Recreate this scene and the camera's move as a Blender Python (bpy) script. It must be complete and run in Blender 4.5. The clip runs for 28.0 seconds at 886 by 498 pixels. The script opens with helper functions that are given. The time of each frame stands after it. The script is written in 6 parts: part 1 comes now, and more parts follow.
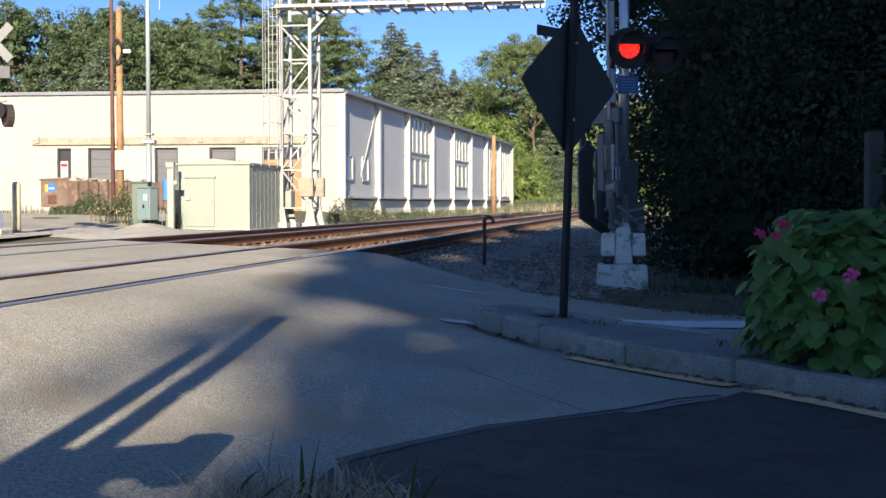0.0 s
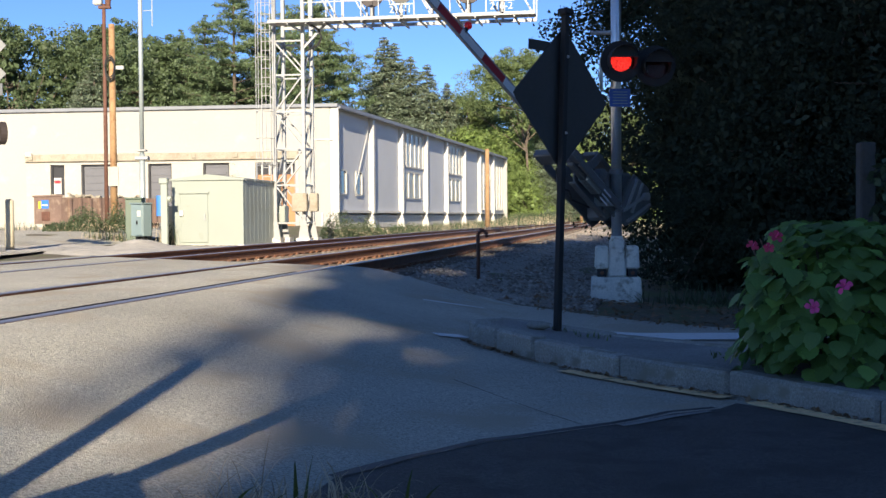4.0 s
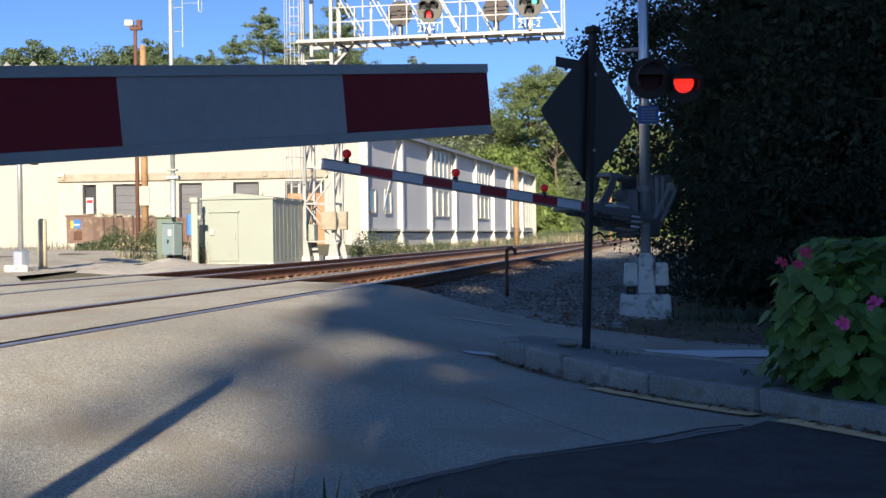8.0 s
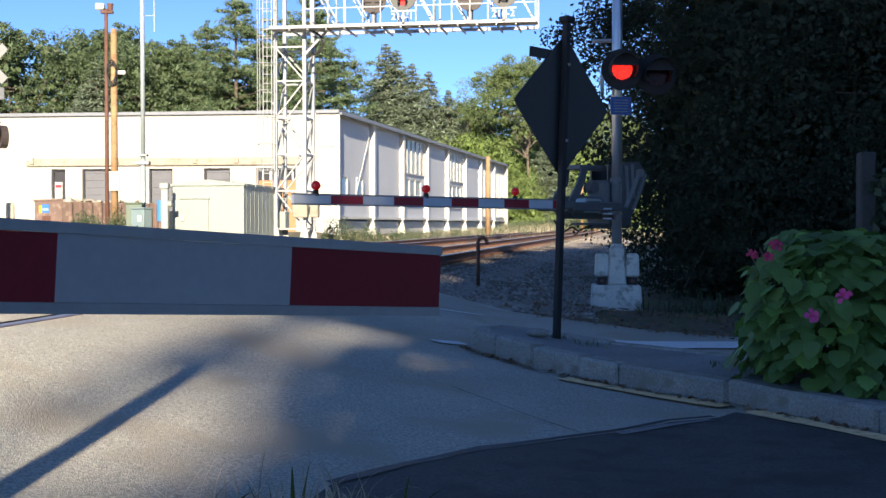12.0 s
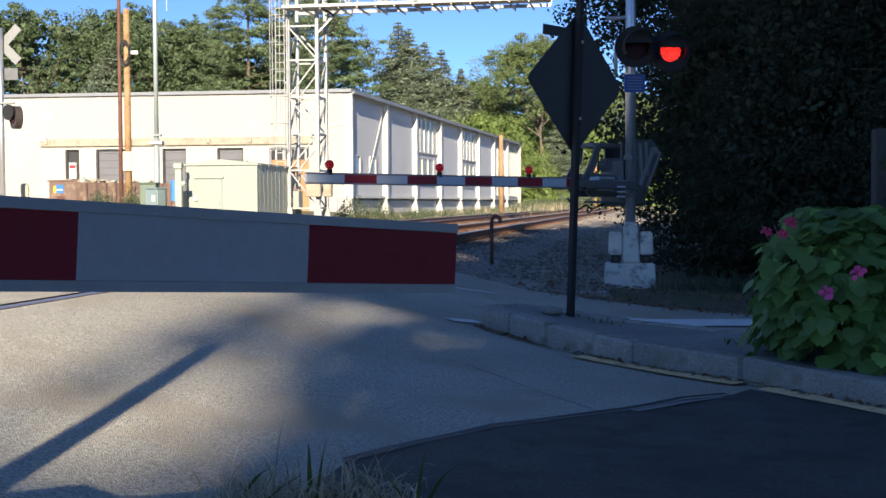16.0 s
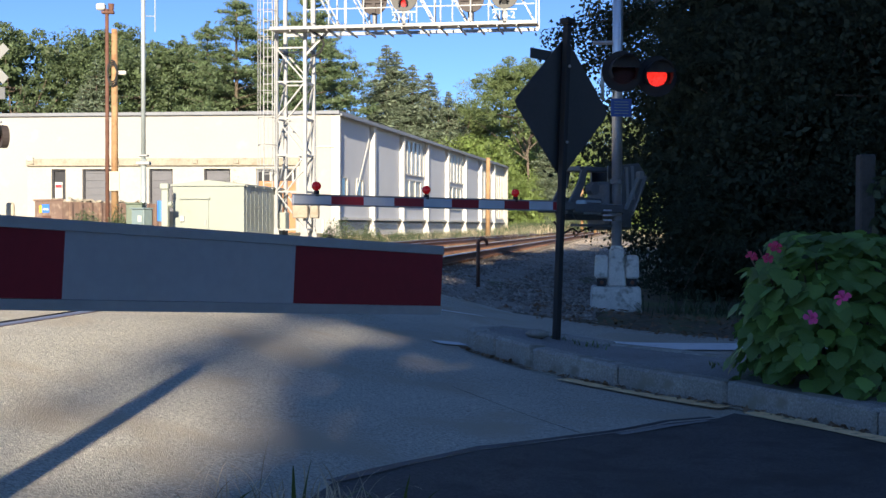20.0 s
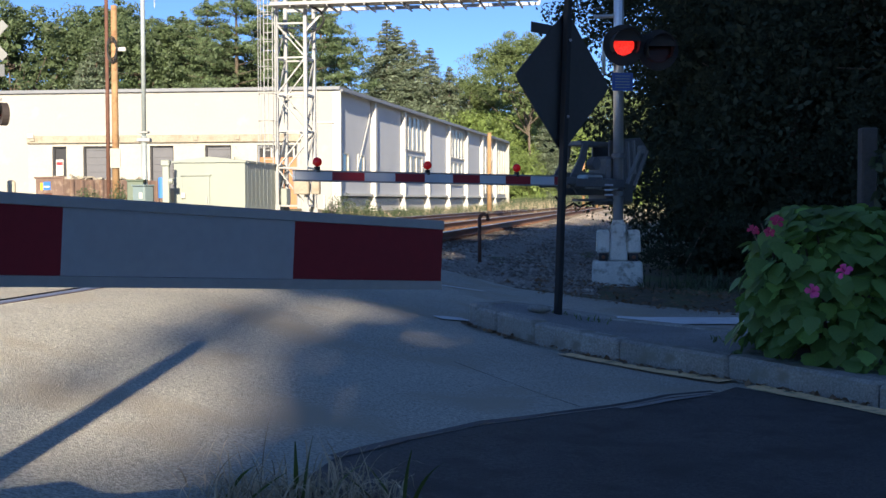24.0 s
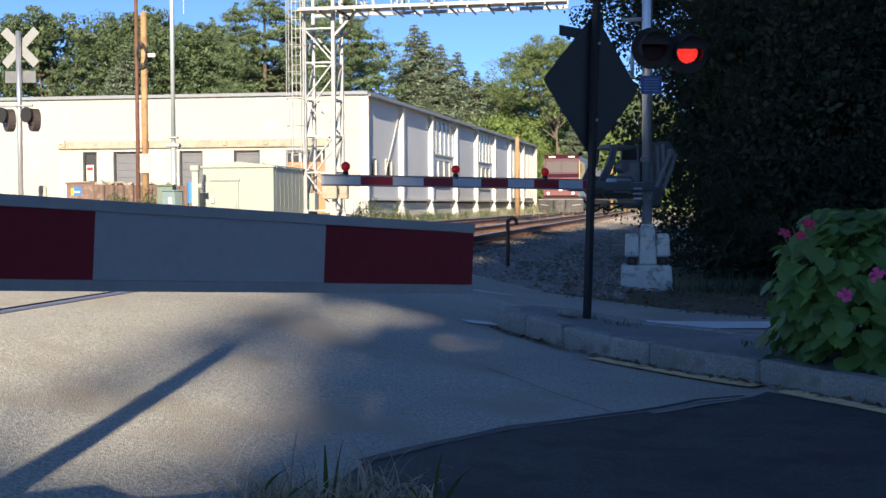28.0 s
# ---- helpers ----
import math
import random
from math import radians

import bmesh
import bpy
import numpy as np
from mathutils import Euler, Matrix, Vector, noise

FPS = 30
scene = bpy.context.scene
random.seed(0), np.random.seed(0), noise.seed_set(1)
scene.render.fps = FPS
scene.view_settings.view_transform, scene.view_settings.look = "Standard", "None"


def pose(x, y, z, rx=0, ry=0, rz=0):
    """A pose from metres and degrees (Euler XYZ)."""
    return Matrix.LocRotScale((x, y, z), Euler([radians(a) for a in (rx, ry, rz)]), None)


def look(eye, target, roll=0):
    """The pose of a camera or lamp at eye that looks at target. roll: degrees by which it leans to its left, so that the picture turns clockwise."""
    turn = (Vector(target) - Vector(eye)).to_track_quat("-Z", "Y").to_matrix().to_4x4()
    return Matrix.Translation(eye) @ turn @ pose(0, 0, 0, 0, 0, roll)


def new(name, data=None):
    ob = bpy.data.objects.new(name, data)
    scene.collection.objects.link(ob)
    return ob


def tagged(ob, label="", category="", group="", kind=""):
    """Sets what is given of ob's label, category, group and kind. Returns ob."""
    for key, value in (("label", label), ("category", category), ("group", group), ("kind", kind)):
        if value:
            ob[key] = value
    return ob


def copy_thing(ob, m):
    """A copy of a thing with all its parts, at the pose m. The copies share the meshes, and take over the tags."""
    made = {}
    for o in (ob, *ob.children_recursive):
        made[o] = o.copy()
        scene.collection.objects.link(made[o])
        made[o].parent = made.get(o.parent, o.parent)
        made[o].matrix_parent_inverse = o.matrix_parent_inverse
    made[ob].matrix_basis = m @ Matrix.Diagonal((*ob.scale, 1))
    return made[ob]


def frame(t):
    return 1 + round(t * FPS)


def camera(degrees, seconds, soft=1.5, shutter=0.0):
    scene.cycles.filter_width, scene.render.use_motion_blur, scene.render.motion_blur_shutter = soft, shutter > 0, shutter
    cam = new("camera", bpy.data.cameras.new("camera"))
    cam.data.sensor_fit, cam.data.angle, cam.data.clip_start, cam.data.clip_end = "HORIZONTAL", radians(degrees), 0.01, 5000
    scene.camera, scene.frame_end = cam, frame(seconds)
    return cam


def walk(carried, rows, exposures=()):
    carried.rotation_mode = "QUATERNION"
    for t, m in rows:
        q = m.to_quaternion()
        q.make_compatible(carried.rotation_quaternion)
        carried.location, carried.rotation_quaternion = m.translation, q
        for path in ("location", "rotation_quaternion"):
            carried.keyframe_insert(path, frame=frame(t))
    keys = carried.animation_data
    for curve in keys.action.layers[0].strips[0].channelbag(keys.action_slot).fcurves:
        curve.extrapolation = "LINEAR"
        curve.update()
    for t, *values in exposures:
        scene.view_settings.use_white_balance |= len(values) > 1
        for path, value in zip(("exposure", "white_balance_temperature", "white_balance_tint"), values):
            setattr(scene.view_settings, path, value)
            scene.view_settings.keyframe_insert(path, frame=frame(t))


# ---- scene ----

cam = camera(41.0, 28.0)
PATH = [
    (0.0, -0.000, 0.000, 1.100, 87.815, -0.000, 0.000),
    (0.5, -0.003, 0.019, 1.096, 87.674, 0.026, 0.083),
    (1.0, 0.004, 0.020, 1.100, 87.941, 0.218, 0.219),
    (1.5, 0.008, 0.016, 1.101, 88.266, 0.405, 0.035),
    (2.0, 0.011, 0.008, 1.099, 88.254, 0.606, 0.077),
    (2.5, 0.010, -0.002, 1.099, 88.269, 0.479, -0.055),
    (3.0, 0.009, 0.010, 1.101, 88.325, 0.478, -0.173),
    (3.5, 0.008, 0.005, 1.103, 88.416, 0.461, -0.310),
    (5.5, 0.007, -0.007, 1.101, 88.527, 0.207, 0.123),
    (6.0, 0.011, -0.007, 1.100, 88.241, 0.253, 0.404),
    (6.5, 0.011, -0.006, 1.096, 88.335, 0.390, 0.424),
    (7.0, 0.008, -0.007, 1.102, 88.383, 0.593, 0.772),
    (7.5, 0.003, -0.015, 1.099, 88.887, 0.456, 0.906),
    (8.0, 0.013, -0.026, 1.102, 89.359, 0.667, 1.114),
    (8.5, 0.019, -0.015, 1.099, 89.287, 0.643, 1.003),
    (9.0, 0.016, -0.012, 1.100, 89.163, 0.664, 0.585),
    (9.5, 0.013, -0.016, 1.099, 88.959, 0.592, 0.204),
    (10.0, 0.008, -0.014, 1.102, 88.719, 0.516, 0.102),
    (10.5, 0.010, -0.008, 1.099, 88.599, 0.262, 0.140),
    (11.0, 0.011, -0.012, 1.101, 88.722, 0.086, 0.085),
    (11.5, 0.010, -0.004, 1.099, 88.928, 0.085, 0.059),
    (12.0, 0.012, 0.001, 1.101, 88.816, 0.045, -0.259),
    (12.5, 0.011, -0.009, 1.102, 88.639, -0.057, -0.350),
    (14.5, 0.007, -0.017, 1.099, 87.780, 0.555, 0.832),
    (15.0, 0.006, -0.016, 1.101, 87.825, 0.366, 0.451),
    (15.5, 0.009, -0.013, 1.101, 87.744, 0.319, 0.252),
    (16.0, 0.007, -0.013, 1.099, 87.796, 0.264, 0.373),
    (16.5, 0.006, -0.014, 1.100, 88.027, 0.168, 0.170),
    (17.0, 0.007, -0.015, 1.101, 87.913, 0.014, -0.080),
    (17.5, 0.006, -0.013, 1.098, 87.677, -0.124, -0.104),
    (18.0, 0.005, -0.014, 1.098, 88.226, 0.071, -0.199),
    (18.5, 0.006, -0.015, 1.100, 88.619, 0.365, -0.085),
    (19.0, 0.007, -0.013, 1.099, 88.512, 0.280, -0.255),
    (19.5, 0.006, -0.015, 1.098, 88.809, 0.078, -0.166),
    (20.0, 0.008, -0.021, 1.098, 88.877, -0.147, -0.266),
    (20.5, 0.012, -0.022, 1.097, 88.562, -0.184, -0.362),
    (21.0, 0.012, -0.024, 1.098, 88.729, -0.159, -0.475),
    (21.5, 0.014, -0.023, 1.099, 88.982, -0.075, -0.579),
    (22.0, 0.013, -0.016, 1.099, 88.540, -0.057, -0.645),
    (22.5, 0.011, -0.013, 1.097, 87.754, -0.148, -0.588),
    (24.5, 0.011, -0.014, 1.096, 87.653, 0.187, -0.133),
    (25.0, 0.012, -0.011, 1.094, 87.238, 0.276, -0.247),
    (25.5, 0.010, -0.004, 1.092, 87.152, 0.121, -0.159),
    (26.0, 0.006, -0.004, 1.092, 87.231, -0.018, -0.013),
    (26.5, 0.003, -0.001, 1.093, 87.302, -0.073, 0.053),
    (27.0, 0.002, -0.001, 1.093, 87.335, -0.040, 0.161),
    (27.5, 0.005, -0.003, 1.094, 87.602, 0.122, 0.375),
    (28.0, 0.005, -0.004, 1.095, 87.907, 0.268, 1.143),
]
walk(cam, [(t, pose(*r)) for t, *r in PATH], exposures=((0.0, 1.02, 6680, 10), (6.0, 1.0, 6680, 10), (8.0, 0.9, 6680, 10), (9.0, 1.15, 6680, 10), (10.0, 1.3, 6680, 10), (12.0, 1.26, 6680, 10), (15.0, 1.1, 6680, 10), (28.0, 1.08, 6680, 10)))

# world and sun: the sun stands low behind the viewer
SUN_EL, SUN_AZ = 20.5, 1.9
world = bpy.data.worlds.new("sky")
scene.world = world
world.use_nodes = True
wn = world.node_tree.nodes
sky = wn.new("ShaderNodeTexSky")
sky.sky_type = "NISHITA"
sky.sun_disc = False
sky.sun_elevation = radians(SUN_EL)
sky.sun_rotation = radians(180 + SUN_AZ)
sky.altitude, sky.air_density, sky.dust_density, sky.ozone_density = 5000.0, 1.0, 0.0, 6.0
wn["Background"].inputs["Strength"].default_value = 0.1
tint = wn.new("ShaderNodeMix")
tint.data_type, tint.blend_type = "RGBA", "MULTIPLY"
tint.inputs["Factor"].default_value, tint.inputs["B"].default_value = 1.0, (0.96, 0.92, 0.93, 1)
world.node_tree.links.new(sky.outputs[0], tint.inputs["A"])
world.node_tree.links.new(tint.outputs["Result"], wn["Background"].inputs["Color"])
sun = new("sun", bpy.data.lights.new("sun", "SUN"))
sun.data.energy, sun.data.angle, sun.data.color = 5.0, radians(0.53), (1.0, 0.895, 0.725)
sun.matrix_world = look((-math.sin(radians(SUN_AZ)) * 60, -math.cos(radians(SUN_AZ)) * 60,
                         60 * math.tan(radians(SUN_EL))), (0, 0, 0))


# ---- materials ----
def mat(name, base, rough=0.7, metal=0.0, vary=0.25, scale=3.0, fine=60.0, bump=0.2, stain=None, stain_at=0.6,
        rand=0.0, island=0.0, glow=None, power=0.0, transmit=0.0, speck=0.0, depth=0.004):
    """A surface: base colour with coarse and fine variation, an optional stain colour, and fine relief."""
    m = bpy.data.materials.new(name)
    m.use_nodes = True
    nt = m.node_tree
    n, link = nt.nodes, nt.links.new
    b = n["Principled BSDF"]
    b.inputs["Roughness"].default_value, b.inputs["Metallic"].default_value = rough, metal
    b.inputs["Transmission Weight"].default_value = transmit
    co = n.new("ShaderNodeTexCoord")
    big, small = n.new("ShaderNodeTexNoise"), n.new("ShaderNodeTexNoise")
    big.inputs["Scale"].default_value, big.inputs["Detail"].default_value = scale, 5
    small.inputs["Scale"].default_value, small.inputs["Detail"].default_value = fine, 3
    for t in (big, small):
        link(co.outputs["Object"], t.inputs["Vector"])
    add = n.new("ShaderNodeMath")
    add.operation = "ADD"
    link(big.outputs["Fac"], add.inputs[0])
    link(small.outputs["Fac"], add.inputs[1])
    rng = n.new("ShaderNodeMapRange")
    rng.inputs["From Min"].default_value, rng.inputs["From Max"].default_value = 0.6, 1.4
    rng.inputs["To Min"].default_value, rng.inputs["To Max"].default_value = 1 - vary, 1 + vary
    link(add.outputs[0], rng.inputs["Value"])
    val = rng.outputs[0]
    for amount, sock in ((rand, "rand"), (island, "island")):
        if amount:
            src = n.new("ShaderNodeObjectInfo").outputs["Random"] if sock == "rand" else n.new("ShaderNodeNewGeometry").outputs["Random Per Island"]
            r2 = n.new("ShaderNodeMapRange")
            r2.inputs["To Min"].default_value, r2.inputs["To Max"].default_value = 1 - amount, 1 + amount
            link(src, r2.inputs["Value"])
            mul = n.new("ShaderNodeMath")
            mul.operation = "MULTIPLY"
            link(val, mul.inputs[0])
            link(r2.outputs[0], mul.inputs[1])
            val = mul.outputs[0]
    if speck:
        sp = n.new("ShaderNodeTexNoise")
        sp.inputs["Scale"].default_value, sp.inputs["Detail"].default_value, sp.inputs["Roughness"].default_value = 62.0, 4, 0.75
        link(co.outputs["Object"], sp.inputs["Vector"])
        r3 = n.new("ShaderNodeMapRange")
        r3.inputs["From Min"].default_value, r3.inputs["From Max"].default_value = 0.32, 0.68
        r3.inputs["To Min"].default_value, r3.inputs["To Max"].default_value = 1 - speck, 1 + speck
        link(sp.outputs["Fac"], r3.inputs["Value"])
        m3 = n.new("ShaderNodeMath")
        m3.operation = "MULTIPLY"
        link(val, m3.inputs[0])
        link(r3.outputs[0], m3.inputs[1])
        val = m3.outputs[0]
    hue = n.new("ShaderNodeHueSaturation")
    hue.inputs["Color"].default_value = (*base, 1)
    link(val, hue.inputs["Value"])
    col = hue.outputs[0]
    if stain:
        st = n.new("ShaderNodeTexNoise")
        st.inputs["Scale"].default_value, st.inputs["Detail"].default_value = scale * 2.3, 8
        link(co.outputs["Object"], st.inputs["Vector"])
        ramp = n.new("ShaderNodeMapRange")
        ramp.inputs["From Min"].default_value, ramp.inputs["From Max"].default_value = stain_at - 0.06, stain_at + 0.08
        link(st.outputs["Fac"], ramp.inputs["Value"])
        mix = n.new("ShaderNodeMix")
        mix.data_type = "RGBA"
        mix.inputs["B"].default_value = (*stain, 1)
        link(ramp.outputs[0], mix.inputs["Factor"])
        link(col, mix.inputs["A"])
        col = mix.outputs["Result"]
    link(col, b.inputs["Base Color"])
    if bump:
        bp = n.new("ShaderNodeBump")
        bp.inputs["Strength"].default_value, bp.inputs["Distance"].default_value = bump, depth
        link(small.outputs["Fac"], bp.inputs["Height"])
        link(bp.outputs[0], b.inputs["Normal"])
    if glow:
        b.inputs["Emission Color"].default_value = (*glow, 1)
        b.inputs["Emission Strength"].default_value = power
    return m


def leaf_mat(name, base, light=0.35, vary=0.45, rough=0.55):
    """Foliage: each leaf differs, and some light comes through."""
    m = mat(name, base, rough=rough, vary=0.2, scale=0.6, fine=9.0, bump=0.0, island=vary)
    nt = m.node_tree
    n, link = nt.nodes, nt.links.new
    b = n["Principled BSDF"]
    b.inputs["Specular IOR Level"].default_value = 0.5 if rough < 0.8 else 0.1
    tr = n.new("ShaderNodeBsdfTranslucent")
    src = b.inputs["Base Color"].links[0].from_socket
    link(src, tr.inputs["Color"])
    mx = n.new("ShaderNodeMixShader")
    mx.inputs[0].default_value = light
    link(b.outputs[0], mx.inputs[1])
    link(tr.outputs[0], mx.inputs[2])
    link(mx.outputs[0], n["Material Output"].inputs["Surface"])
    return m


M = {}
M["ground"] = mat("dirt and dry grass", (0.14, 0.115, 0.075), 0.95, vary=0.5, scale=0.4, fine=14, bump=0.6, depth=0.03, speck=0.3, stain=(0.12, 0.14, 0.05), stain_at=0.56)
M["asphalt_old"] = mat("worn asphalt", (0.47, 0.44, 0.365), 0.9, vary=0.32, scale=0.55, fine=130, bump=0.8, stain=(0.43, 0.37, 0.28), stain_at=0.58, depth=0.012, speck=0.5)
M["asphalt_new"] = mat("fresh asphalt", (0.074, 0.068, 0.065), 0.8, vary=0.38, scale=1.6, fine=120, bump=0.9, depth=0.012, speck=0.55, stain=(0.05, 0.045, 0.042), stain_at=0.56)
M["asphalt_side"] = mat("grey asphalt", (0.26, 0.25, 0.235), 0.9, vary=0.35, scale=1.5, fine=110, bump=0.6, depth=0.01, speck=0.4)
M["seal"] = mat("tar seal", (0.022, 0.022, 0.024), 0.6, vary=0.2, fine=80)
M["gravel_pale"] = mat("pale gravel", (0.5, 0.46, 0.4), 0.95, vary=0.35, scale=3, fine=40, bump=0.9, depth=0.02)
M["ballast"] = mat("ballast stone", (0.31, 0.27, 0.225), 0.95, vary=0.3, scale=2, fine=30, bump=0.8, island=0.5, depth=0.02, stain=(0.2, 0.11, 0.06), stain_at=0.62)
M["tie"] = mat("weathered tie", (0.13, 0.1, 0.075), 0.9, vary=0.4, scale=4, fine=40, bump=0.6, rand=0.3)
M["rust"] = mat("rail rust", (0.17, 0.075, 0.04), 0.85, vary=0.35, scale=5, fine=60, bump=0.3)
M["rail_top"] = mat("polished rail", (0.45, 0.44, 0.46), 0.4, 0.8, vary=0.1, scale=3, fine=50, bump=0.05)
M["flangeway"] = mat("rubber flangeway", (0.02, 0.02, 0.022), 0.8, vary=0.3)
M["white_line"] = mat("worn white road paint", (0.82, 0.82, 0.8), 0.8, vary=0.12, scale=6, fine=90, stain=(0.3, 0.3, 0.3), stain_at=0.68)
M["yellow_line"] = mat("worn yellow road paint", (0.95, 0.64, 0.33), 0.8, vary=0.15, scale=6, fine=90, stain=(0.3, 0.25, 0.15), stain_at=0.64)
M["granite"] = mat("granite kerb", (0.33, 0.31, 0.27), 0.85, vary=0.3, scale=3, fine=110, bump=0.5, rand=0.1, speck=0.35, stain=(0.25, 0.23, 0.18), stain_at=0.58)
M["concrete"] = mat("pale concrete", (0.62, 0.59, 0.53), 0.9, vary=0.2, scale=4, fine=60, bump=0.4, stain=(0.27, 0.25, 0.21), stain_at=0.57)
M["stucco"] = mat("cream painted wall", (0.375, 0.36, 0.325), 0.85, vary=0.06, scale=0.25, fine=8, bump=0.15, stain=(0.55, 0.5, 0.4), stain_at=0.66)
M["white_worn"] = mat("worn white paint on block", (0.42, 0.395, 0.345), 0.85, vary=0.1, scale=0.6, fine=10, bump=0.3, stain=(0.62, 0.52, 0.4), stain_at=0.64)
M["panel_grey"] = mat("grey wall panel", (0.55, 0.555, 0.565), 0.8, vary=0.07, scale=0.3, fine=12, bump=0.15)
M["white_paint"] = mat("white paint", (0.56, 0.54, 0.49), 0.6, vary=0.08, scale=1.5, fine=30, bump=0.1)
M["roof"] = mat("roof edge metal", (0.2, 0.21, 0.23), 0.6, vary=0.15, scale=0.8, fine=20)
M["ledge"] = mat("weathered ledge", (0.34, 0.3, 0.235), 0.9, vary=0.22, scale=1.3, fine=14, stain=(0.27, 0.225, 0.165), stain_at=0.6)
M["dark_void"] = mat("dark interior", (0.04, 0.04, 0.045), 0.9, vary=0.2)
M["glass_pale"] = mat("pale cream glazing", (0.36, 0.345, 0.3), 0.3, vary=0.25, scale=0.8, fine=8, bump=0.0)
M["glass_dark"] = mat("dim window glass", (0.035, 0.04, 0.045), 0.12, vary=0.2, scale=0.5, bump=0.0)
M["door_grey"] = mat("grey roller door", (0.13, 0.13, 0.142), 0.7, vary=0.15, scale=1.0, fine=20)
M["plywood"] = mat("plywood", (0.4, 0.185, 0.085), 0.8, vary=0.25, scale=1.2, fine=16)
M["hut"] = mat("pale green hut paint", (0.29, 0.315, 0.275), 0.5, vary=0.06, scale=0.8, fine=30, bump=0.08, stain=(0.25, 0.26, 0.2), stain_at=0.7)
M["galv"] = mat("galvanised steel", (0.33, 0.33, 0.325), 0.5, 0.3, vary=0.15, scale=6, fine=50, bump=0.08)
M["galv_pole"] = mat("grey steel pole", (0.4, 0.45, 0.45), 0.5, 0.4, vary=0.12, scale=3, fine=40, bump=0.06)
M["alu"] = mat("aluminium mast", (0.62, 0.63, 0.65), 0.35, 0.8, vary=0.1, scale=4, fine=50, bump=0.05)
M["rust_pole"] = mat("rusted steel pole", (0.13, 0.058, 0.038), 0.8, vary=0.4, scale=3, fine=30, bump=0.3)
M["wood_pole"] = mat("weathered pole timber", (0.34, 0.205, 0.1), 0.85, vary=0.35, scale=2.5, fine=30, bump=0.5, stain=(0.26, 0.13, 0.06), stain_at=0.6)
M["wood_post"] = mat("sun-bleached post", (0.52, 0.46, 0.33), 0.9, vary=0.25, scale=3, fine=40, bump=0.5)
M["dump"] = mat("rust-brown container steel", (0.2, 0.13, 0.1), 0.75, vary=0.3, scale=1.2, fine=20, bump=0.2, stain=(0.3, 0.22, 0.16), stain_at=0.6)
M["cab_green"] = mat("dark green cabinet", (0.1, 0.135, 0.095), 0.5, vary=0.1, scale=2, fine=30)
M["cab_grey"] = mat("blue-grey cabinet", (0.19, 0.25, 0.255), 0.45, vary=0.08, scale=2, fine=30)
M["blue"] = mat("blue enamel", (0.05, 0.2, 0.62), 0.45, vary=0.1)
M["blue_sign"] = mat("blue sign sheet", (0.025, 0.075, 0.26), 0.5, vary=0.08)
M["white_sheet"] = mat("white reflective sheet", (0.6, 0.62, 0.66), 0.45, vary=0.06, scale=8, fine=60, bump=0.03)
# white and red sheet copies for the near arm, darkened to show its shade
M["white_sheet_shaded"] = mat("shade-darkened white reflective sheet", (0.34, 0.35, 0.365), 0.55, vary=0.08, scale=5, fine=60, bump=0.03)
M["crossbuck"] = mat("weathered crossbuck sheet", (0.22, 0.225, 0.22), 0.6, vary=0.12, scale=5, fine=60, bump=0.03)
M["red_sheet_shaded"] = mat("shade-darkened red reflective sheet", (0.21, 0.006, 0.014), 0.75, vary=0.1, scale=5, fine=60, bump=0.03)
M["red_sheet"] = mat("red reflective sheet", (0.34, 0.018, 0.03), 0.45, vary=0.1, scale=8, fine=60, bump=0.03)
M["arm_rim"] = mat("aluminium arm edge", (0.28, 0.28, 0.29), 0.5, 0.5, vary=0.1, scale=8, fine=60)
M["black"] = mat("black enamel", (0.015, 0.015, 0.016), 0.75, vary=0.2, scale=3, fine=40, bump=0.05)
M["sign_back"] = mat("dark sign back", (0.03, 0.031, 0.033), 0.55, vary=0.2, scale=3, fine=30, bump=0.05)
M["lens_dark"] = mat("unlit red lens", (0.03, 0.004, 0.005), 0.2, vary=0.1, bump=0.0)
M["lens_lit"] = mat("lit red lens", (0.3, 0.01, 0.01), 0.3, vary=0.1, bump=0.0, glow=(1.0, 0.03, 0.02), power=0.9)
led = M["lens_lit"].node_tree
vor = led.nodes.new("ShaderNodeTexVoronoi")
vor.inputs["Scale"].default_value = 46.0
dots = led.nodes.new("ShaderNodeMapRange")
dots.inputs["From Min"].default_value, dots.inputs["From Max"].default_value = 0.25, 0.6
dots.inputs["To Min"].default_value, dots.inputs["To Max"].default_value = 1.15, 0.35
lco = led.nodes.new("ShaderNodeTexCoord")
led.links.new(lco.outputs["Object"], vor.inputs["Vector"])
led.links.new(vor.outputs["Distance"], dots.inputs["Value"])
led.links.new(dots.outputs[0], led.nodes["Principled BSDF"].inputs["Emission Strength"])
M["lens_arm"] = mat("red arm lamp", (0.16, 0.006, 0.01), 0.2, vary=0.1, bump=0.0, glow=(1.0, 0.02, 0.02), power=0.06)
M["lens_arm_lit"] = mat("lit red arm lamp", (0.2, 0.006, 0.01), 0.2, vary=0.1, bump=0.0, glow=(1.0, 0.03, 0.03), power=0.5)
M["lens_green"] = mat("lit green lens", (0.02, 0.4, 0.25), 0.3, vary=0.1, bump=0.0, glow=(0.03, 0.9, 0.5), power=0.4)
M["signal_face"] = mat("grey signal face", (0.09, 0.088, 0.082), 0.6, vary=0.15, scale=3)
M["signal_back"] = mat("brown signal back", (0.05, 0.038, 0.035), 0.6, vary=0.15, scale=3)
M["maroon"] = mat("maroon locomotive paint", (0.055, 0.012, 0.02), 0.35, vary=0.12, scale=0.8, fine=12, bump=0.03)
M["loco_red"] = mat("faded red locomotive paint", (0.13, 0.03, 0.028), 0.5, vary=0.2, scale=0.8, fine=12)
